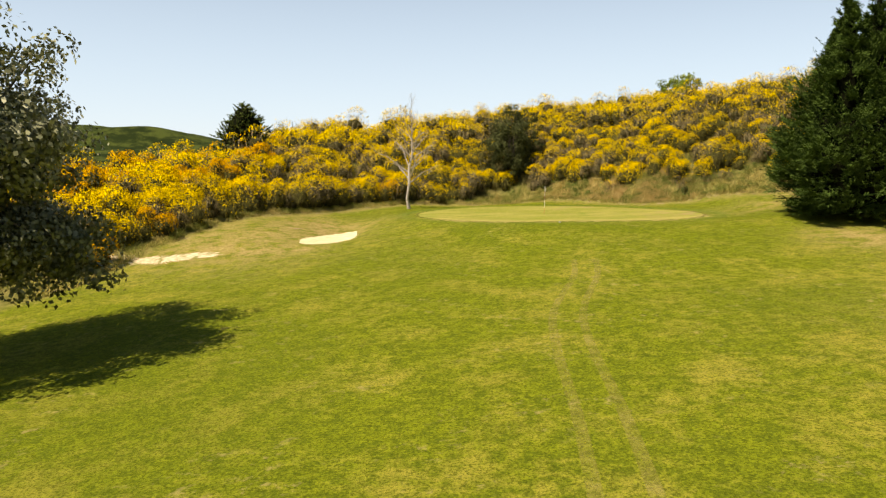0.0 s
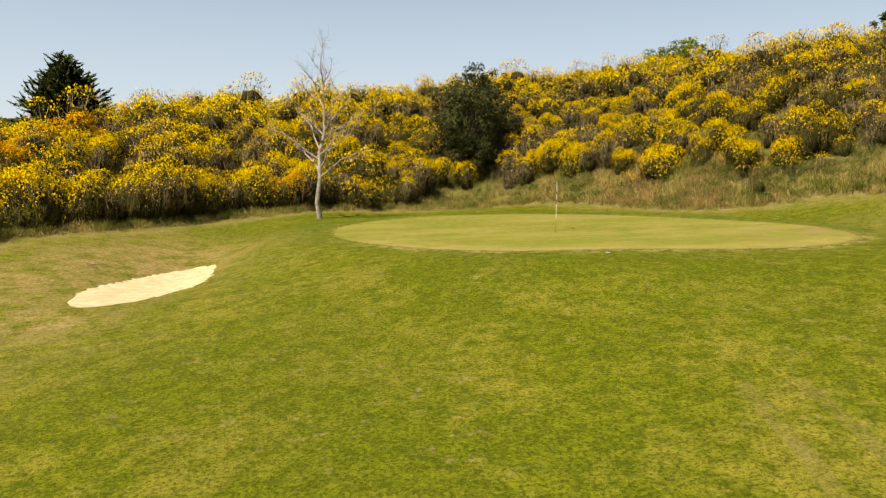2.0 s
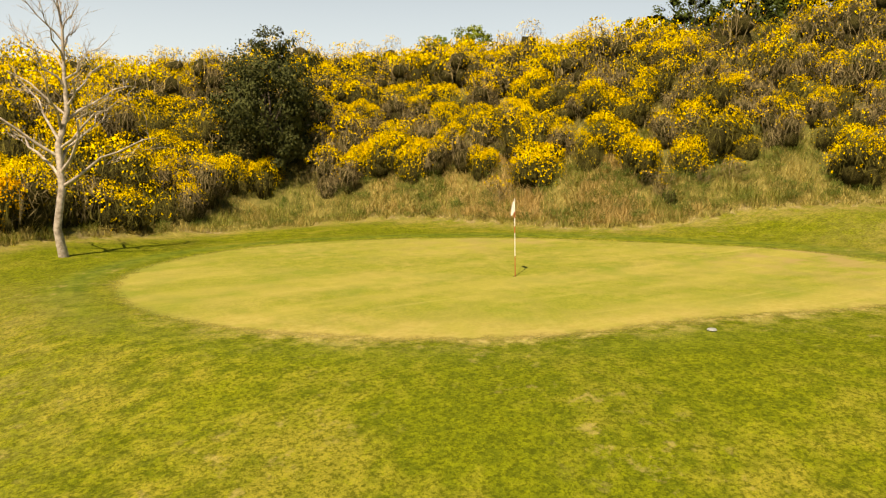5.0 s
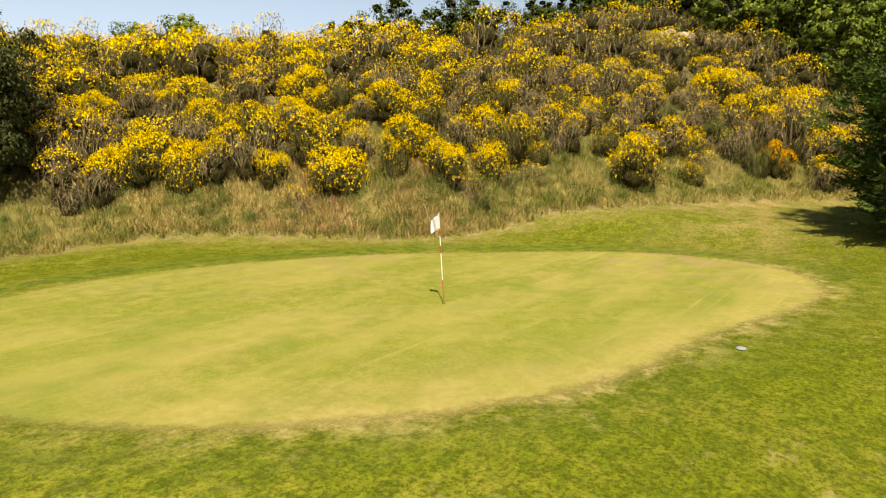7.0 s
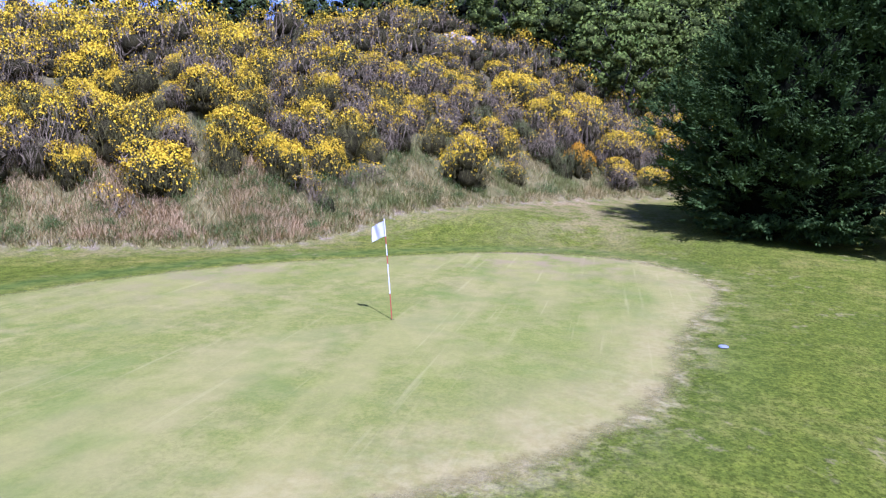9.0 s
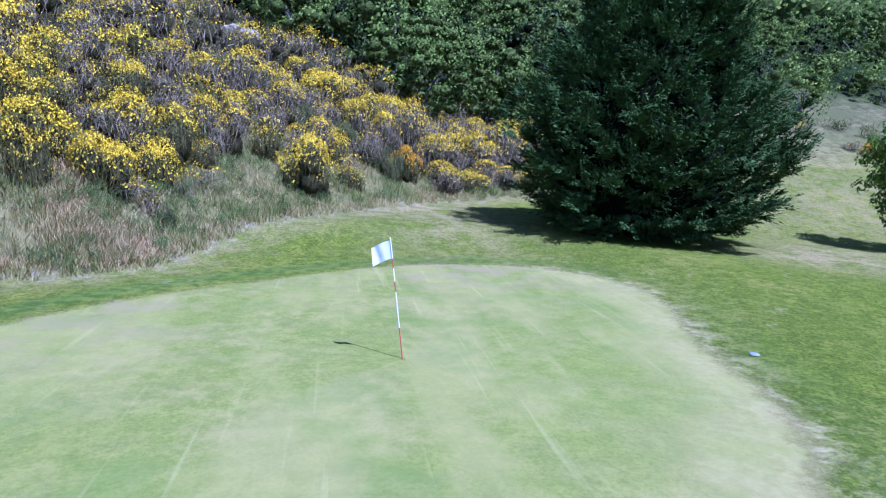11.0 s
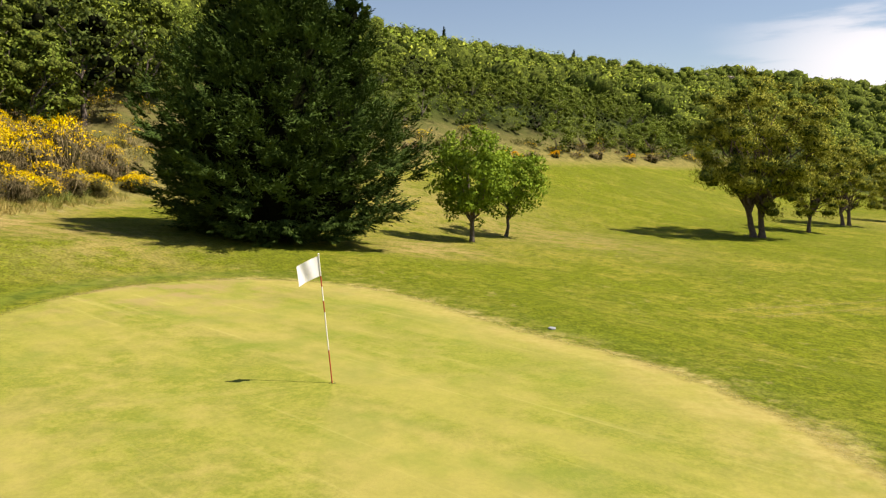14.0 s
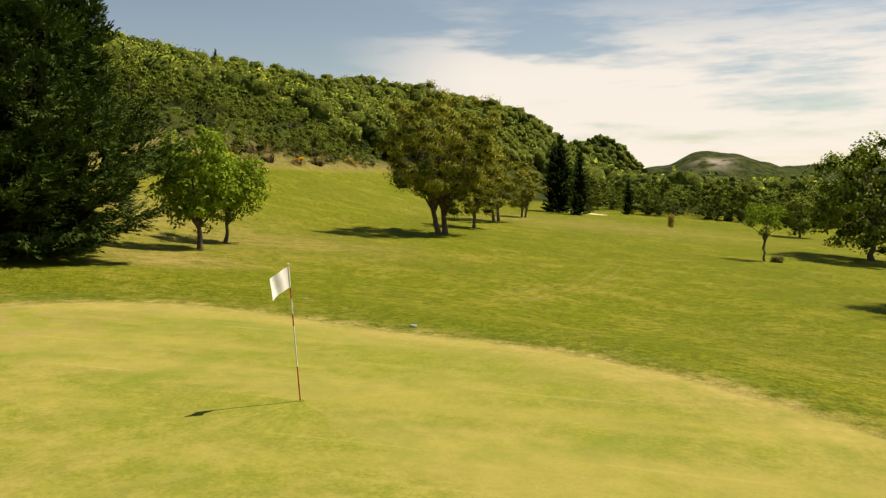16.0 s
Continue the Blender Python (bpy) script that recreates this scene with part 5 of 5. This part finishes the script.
def pick(x, y, d):
    """Which bush grows where: brown and grey ones more often on the nose of the spur."""
    nose = float(step(np.array(x), 14, 27)) * (1 - float(step(np.array(y), 14, 26)))
    r = rng.uniform()
    if r < 0.88 * nose:
        return rng.choice(["dry", "dry", "dry", "half_b", "few", "grey"])
    if x < -24 and r < 0.3:
        return "orange"
    return rng.choice(["full", "full_b", "half", "half_b", "half", "few", "dry"], p=[0.10, 0.10, 0.22, 0.28, 0.04, 0.14, 0.12])


lots = {}


def add_lot(kind, x, y, wide, high, share, grow):
    """Adds a thinned bush to the joined thicket."""
    z, a = ground_at(x, y) - 0.26 * high, rng.uniform(0, 6.28)
    turned = Matrix.Rotation(a, 3, "Z")
    for mesh_ in KINDS[kind][:2]:
        if mesh_ is None:
            continue
        v = np.empty(len(mesh_.vertices) * 3, np.float32)
        mesh_.vertices.foreach_get("co", v)
        which = np.empty(len(mesh_.polygons), np.int32)
        mesh_.polygons.foreach_get("material_index", which)
        v = v.reshape(-1, 4, 3)
        nrm = NORMALS[mesh_.name].reshape(-1, 4, 3)
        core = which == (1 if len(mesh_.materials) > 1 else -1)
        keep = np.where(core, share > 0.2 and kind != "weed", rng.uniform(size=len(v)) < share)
        v, which = v[keep], np.repeat(which[keep], 4)
        nrm = nrm[keep].reshape(-1, 3) @ np.array(turned).T
        grow_ = np.where(core[keep], 1.0, grow)[:, None, None]
        v = (v.mean(1, keepdims=True) + (v - v.mean(1, keepdims=True)) * grow_).reshape(-1, 3)
        w = np.stack([x + wide * (v[:, 0] * math.cos(a) - v[:, 1] * math.sin(a)), y + wide * (v[:, 0] * math.sin(a) + v[:, 1] * math.cos(a)), z + high * v[:, 2]], 1)
        for n_, m_ in enumerate(mesh_.materials):
            if (which == n_).any():
                lots.setdefault(m_.name, []).append(np.concatenate([w[which == n_], nrm[which == n_]], 1))


for n, (d, x, y, s) in enumerate(spots):
    kind = pick(x, y, d)
    high = s * rng.uniform(0.95, 1.3)
    if n < 200:
        bush(kind, x, y, s, high, rng.uniform(0, 360))
        continue
    add_lot(kind, x, y, s, high, 0.24, 1.4)
ux, uy = rng.uniform(-40, 60, 5200), rng.uniform(-24, 50, 5200)
ud = verge_distance(ux, uy)
ok = (ud > 1.2) & (ud < 26) & ~((np.abs(ux - 43.0) < 4.2) & (np.abs(uy + 8.3 - 0.292 * (ux + 14)) < 2.0)) & (rng.uniform(size=5200) < np.where(ud < 4.5, 0.30, 0.75)) & (np.hypot(ux - 0.3, uy - 24.4) > 3)
for x, y in list(zip(ux[ok], uy[ok]))[:720]:
    add_lot(rng.choice(["grey", "few", "dry", "dry", "half_b"]), x, y, rng.uniform(0.5, 1.05), rng.uniform(0.45, 1.0), 0.14, 2.0)
for _ in range(330):
    t = rng.uniform(9, 22)
    i = int(t)
    a, b = np.array(VERGE[i], float), np.array(VERGE[i + 1], float)
    p = a + (b - a) * (t - i) + np.array([-(b - a)[1], (b - a)[0]]) / np.hypot(*(b - a)) * rng.uniform(0.3, 4.0)
    add_lot("weed", p[0], p[1], rng.uniform(0.25, 0.55), rng.uniform(0.2, 0.48), 0.26, 1.5)
for y in np.linspace(-26, -140, 60):
    x = float(np.interp(-y, [18, 38, 58, 78, 134], [34, 38.5, 42, 44.5, 45])) + rng.uniform(0.5, 9)
    add_lot(rng.choice(["grey", "dry", "dry", "few"]), x, y, rng.uniform(0.7, 1.7), rng.uniform(0.5, 1.1), 0.19, 2.0)
vs, idx, names = [], [], list(lots)
for n, key in enumerate(names):
    v = np.concatenate(lots[key])
    vs.append(v)
    idx.append(np.full(len(v) // 4, n))
v = np.concatenate(vs)
far = mesh("far_brooms", v[:, :3], np.arange(len(v)).reshape(-1, 4), mats=[bpy.data.materials[k] for k in names], index=np.concatenate(idx), normals=v[:, 3:])
tagged(new("broom_thicket", far), "thicket of flowering brooms over the hilltop", "bushes", kind="stuff")


# ---- long grass on the bank ----
def grass(name, n, mat, label, lo, hi, where, tall, seed, wide=0.02, kind="stuff"):
    rng = np.random.default_rng(seed)
    pts = []
    p = np.array(VERGE[3:23], float)
    seg = np.diff(p, axis=0)
    lens = np.hypot(seg[:, 0], seg[:, 1])
    while sum(map(len, pts)) < n:
        i = rng.choice(len(seg), n, p=lens / lens.sum())
        t = rng.uniform(-0.25, 1.25, n)
        nrm = np.stack([-seg[i, 1], seg[i, 0]], 1) / lens[i, None]
        q = p[i] + seg[i] * t[:, None] + nrm * (lo + (hi - lo) * rng.uniform(size=n) ** 1.3)[:, None]
        d = verge_distance(q[:, 0], q[:, 1])
        keep = (d > lo * 0.6) & (d < hi) & (rng.uniform(size=n) < where(q[:, 0], q[:, 1]))
        pts.append(q[keep])
    q = np.concatenate(pts)[:n]
    h = tall * rng.uniform(0.45, 1.2, n) * (0.75 + 0.35 * waves(q[:, 0], q[:, 1], 3.0, seed))
    h = np.maximum(h, 0.08)
    base = np.stack([q[:, 0], q[:, 1], ground(q[:, 0], q[:, 1])], 1)
    lean = np.concatenate([rng.normal(size=(n, 2)) * 0.42, np.ones((n, 1))], 1)
    v, f = blades(rng, base + unit(lean) * (h * 0.45)[:, None], lean, h, wide * rng.uniform(0.6, 1.4, n))
    soft = np.repeat(unit(np.array([0, 0, 1.0]) + rng.normal(size=(n, 3)) * 0.35), 4, 0)
    return tagged(new(name, mesh(name, v, f, mats=(mat,), normals=soft)), label, "grass", kind=kind)


def some(a, b, size, seed):
    return lambda x, y: np.clip(step(waves(x, y, size, seed), a, b), 0.03, 1)


grass("dry_grass", 100000, M_GRASS, "long straw-coloured grass on the bank", 0.05, 8.0, some(-0.8, 0.3, 4, 21), 0.48, 31, 0.015)
grass("green_grass", 110000, M_GREENGRASS, "long green grass on the bank", 0.05, 8.0, some(-0.7, 0.3, 3, 22), 0.50, 32, 0.015)
grass("red_grass", 36000, M_REDGRASS, "reddish seeding grass on the bank", 0.3, 4.5, lambda x, y: np.exp(-((x - 8.8) / 3.4) ** 2) * np.clip(step(waves(x, y, 4, 24), -0.7, 0.3), 0.1, 1), 0.50, 33, 0.016)
grass("verge_grass", 16000, M_GRASS, "uncut grass fringe along the mown edge", -0.12, 0.5, lambda x, y: np.ones(x.shape), 0.28, 34)


# ---- woods ----
wood_trees = [leafy_tree(81 + i, (2.4, 0.2), (0, 0, 4.6 + 0.4 * i), (3.4 + 0.3 * i, 3.3, 3.7), 84, 0.90, 30, (0.26, 0.17), M_BARK, M_WOOD, 6, hollow=0.60, whole=0.5, solid=2) for i in range(3)]
scrub_trees = [leafy_tree(86 + i, (1.6, 0.14), (0, 0, 2.9), (2.5 + 0.3 * i, 2.5, 2.3), 50, 0.66, 30, (0.20, 0.14), M_BARK, M_WOOD, 4, hollow=0.60, whole=0.6, solid=3) for i in range(3)]
# lumps inside the dark oaks are near-black, shade painted into the crown
dark_trees = [leafy_tree(96 + i, (2.4, 0.2), (0, 0, 4.4), (3.0 + 0.4 * i, 3.0, 3.4), 80, 0.75, 24, (0.28, 0.18), M_BARK, M_DARKWOOD, 5, hollow=0.60, whole=0.5, solid=3, inner=M_INNER_SHADE) for i in range(2)]
rng = np.random.default_rng(5)
near = []
tries = 0
while len(near) < 180 and tries < 30000:
    tries += 1
    x, y = rng.uniform(34, 92), rng.uniform(-150, 60)
    foot = 47 - (9 * float(step(np.array(y), -16, -4)) if y < -5 else 0) + (6 if -82 < y < -44 else 0)
    if x < foot or x > foot + 30:
        continue
    if y > 7:
        continue
    tall = y > -27
    s = rng.uniform(0.85, 1.3)
    w = s if tall else 0.80 * s
    s = s if tall else s * rng.uniform(0.7, 1.15)
    if any((x - a) ** 2 + (y - b) ** 2 < (2.2 * (w + c)) ** 2 for a, b, c, _, _ in near):
        continue
    near.append((x, y, w, s, tall))
for i, (x, y, w, s, tall) in enumerate(near):
    place_tree("wood_tree", ((wood_trees if tall else scrub_trees)[i % 3] if i % 5 else dark_trees[i % 2]), x, y, "leafy green oak at the edge of the wood" if tall else "low leafy oak at the foot of the hill", group="trees of the wood", turn=rng.uniform(0, 360), size=s if tall or i % 5 else 0.62 * s, sink=0.3 if tall else 0.9)
back = []
while len(back) < 104:
    x, y = rng.uniform(57, 112), rng.uniform(-14, 92)
    s = rng.uniform(0.8, 1.35)
    if y > 1.1 * x - 6 or x < 60 - 0.2 * y or any((x - a) ** 2 + (y - b) ** 2 < (1.75 * (s + c)) ** 2 for a, b, c in back):
        continue
    back.append((x, y, s))
    place_tree("oak_tree", dark_trees[len(back) % 2], x, y, "dense dark oak behind the broom hill", group="dark oaks behind the hill", turn=rng.uniform(0, 360), size=s, sink=0.3)
south = 0
while south < 62:
    x, y = rng.uniform(-95, 4), rng.uniform(-178, -146)
    if any((x - a) ** 2 + (y - b) ** 2 < (1.7 * (1 + c)) ** 2 for a, b, c, _, _ in near):
        continue
    s = rng.uniform(0.75, 1.25)
    near.append((x, y, s, s, True))
    south += 1
    place_tree("wood_tree", (wood_trees if y > -156 else scrub_trees)[south % 3], x, y, "leafy green tree in the row beyond the fairway", group="trees of the wood", turn=rng.uniform(0, 360), size=s if y > -156 else 1.5 * s, sink=1.2 * s)


def far_wood(name, n, box, allowed, label, seed, size, leaves, fine=0.30):
    """Many far trees as one body of leaves."""
    rng = np.random.default_rng(seed)
    x, y = rng.uniform(box[0], box[1], 6 * n), rng.uniform(box[2], box[3], 6 * n)
    ok = allowed(x, y)
    x, y = x[ok][:n], y[ok][:n]
    z = ground(x, y)
    r = size * rng.uniform(0.55, 1.4, len(x))
    rise = rng.uniform(0.75, 1.55, len(x))
    mid = np.stack([x, y, z + r * rise], 1)
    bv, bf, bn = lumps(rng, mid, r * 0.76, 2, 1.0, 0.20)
    i = np.repeat(np.arange(len(x)), leaves)
    d = unit(rng.normal(size=(len(i), 3)) + np.array([0, 0, 0.45]))
    knob = 1 + 0.20 * np.sin(4.1 * d[:, 0] + 7 * x[i]) * np.sin(4.7 * d[:, 1] + 5 * y[i]) + 0.12 * np.sin(7 * d[:, 2] + 3 * x[i])
    c = mid[i] + d * (r[i] * rng.uniform(0.72, 1.08, len(i)) * knob)[:, None]
    fv, ff = blades(rng, c, rng.normal(size=c.shape), fine * r[i] * rng.uniform(0.6, 1.2, len(i)), 0.72 * fine * r[i], d + rng.normal(size=c.shape) * 0.45)
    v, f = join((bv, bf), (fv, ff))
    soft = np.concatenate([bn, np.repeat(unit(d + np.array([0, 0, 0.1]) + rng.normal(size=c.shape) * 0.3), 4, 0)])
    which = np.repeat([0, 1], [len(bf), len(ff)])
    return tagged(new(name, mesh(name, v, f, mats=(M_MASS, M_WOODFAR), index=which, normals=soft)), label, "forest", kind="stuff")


def on_hill(x, y):
    foot_ = np.where(y > -134, 54.0, 54 + (y + 134) * 0.13)
    return (x > foot_ + np.where(y > -150, 20, 0) + np.where(y > -22, 42, 0)) & (x < foot_ + 222 - 100 * step(-y, 272, 640)) & (np.hypot(x, y) < 480)


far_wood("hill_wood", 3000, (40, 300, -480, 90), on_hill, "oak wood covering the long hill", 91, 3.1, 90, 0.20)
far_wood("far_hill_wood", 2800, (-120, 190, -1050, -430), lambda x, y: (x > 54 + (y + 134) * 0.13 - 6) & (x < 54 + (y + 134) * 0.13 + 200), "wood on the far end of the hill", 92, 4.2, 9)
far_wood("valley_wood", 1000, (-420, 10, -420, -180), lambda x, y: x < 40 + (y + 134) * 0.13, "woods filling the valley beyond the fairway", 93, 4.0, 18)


# lone trees along the skyline
spire = conifer_meshes(15, [(0, 0, 1.0)], 15.0, 1.9, 110, 9, 0.7, M_CYPRESS, M_BARK, 0.5, 0.3, 0.8, 1.8, 0.5)
for x, y, s in ((232.6, -272.5, 1.0), (192.9, -331.4, 0.85)):
    place_tree("cypress_spire", spire, x, y, "lone dark cypress on the hill's skyline", group="skyline cypresses", size=s)
crown_tree = leafy_tree(85, (2.2, 0.15), (0, 0, 3.4), (2.0, 2.0, 1.8), 60, 0.55, 40, (0.28, 0.18), M_BARK, M_WOOD, 8)
for x, y, s in ((27.3, 54.5, 0.9), (26.7, 45.8, 0.9)):
    place_tree("hilltop_tree", crown_tree, x, y, "small green tree on the crest of the broom hill", group="hilltop trees", size=s, turn=x * 50)


# brooms and scrub along the far side of the fairway
rng = np.random.default_rng(15)
for kind, x, y, z in (("orange", 39.9, -40.6, 1.15), ("orange", 43.2, -61.5, 1.0), ("full", 43.5, -64.5, 1.1), ("orange", 43.9, -67.5, 1.0), ("dry", 44.6, -72, 1.2), ("orange", 46.0, -80, 0.9), ("dry", 46.2, -92, 1.3),
                      ("orange", 46.5, -104, 1.0), ("dry", 46.5, -112, 1.5), ("grey", 45.5, -55, 1.3), ("dry", 43.8, -48, 1.2), ("half_b", 27.8, -4.6, 1.3), ("half", 29.9, -6.6, 1.2),
                      ("half_b", 31.5, -8.3, 1.3), ("half", 33.5, -10.8, 1.2), ("full", 35.0, -14.0, 1.1), ("half_b", 34.2, -7.8, 1.4), ("grey", -18.9, -57.2, 0.75)):
    bush(kind, x, y, z, z * 0.9, rng.uniform(0, 360))


# bare rock on the spur and along the ridge
def rock(seed, sx, sy, sz):
    bm = bmesh.new()
    bmesh.ops.create_icosphere(bm, subdivisions=3, radius=1.0)
    for v in bm.verts:
        n = noise.noise(v.co * 1.7 + Vector((seed * 7.1, 0, 0))) * 0.45 + noise.noise(v.co * 4.3 + Vector((0, seed * 3.3, 0))) * 0.22
        v.co *= 1 + n
        v.co = Vector((v.co.x * sx, v.co.y * sy, round(v.co.z * 3.5) / 3.5 * sz * 0.6 + v.co.z * sz * 0.4))
    me = bpy.data.meshes.new("rock")
    bm.to_mesh(me)
    bm.free()
    me.materials.append(M_ROCK)
    return me


ROCKS = [rock(i, 1.0, 0.8, 0.6) for i in range(3)]
for i, (x, y, size, up) in enumerate(((45.4, 9.2, 0.8, 0.2), (45.7, 8.2, 1.0, 0.1), (46.0, 7.3, 0.8, 0.0), (221, -283, 4, 3.6), (215, -292, 5, 3.6), (206, -300, 4, 3.6), (190, -384, 4, 3.5),
                                      (160, -430, 4, 4), (150, -440, 4, 4), (119, -520, 5, 4.5), (108, -540, 6, 4.5), (98, -560, 5, 4.5), (76, -600, 5, 4))):
    ob = tagged(new("rock", ROCKS[i % 3]), "pale weathered rock outcrop on the slope", "rock", "rock outcrops")
    ob.matrix_basis = pose(x, y, ground_at(x, y) + up, 0, 0, 47 * i) @ Matrix.Diagonal((size, size, size * 0.8, 1))
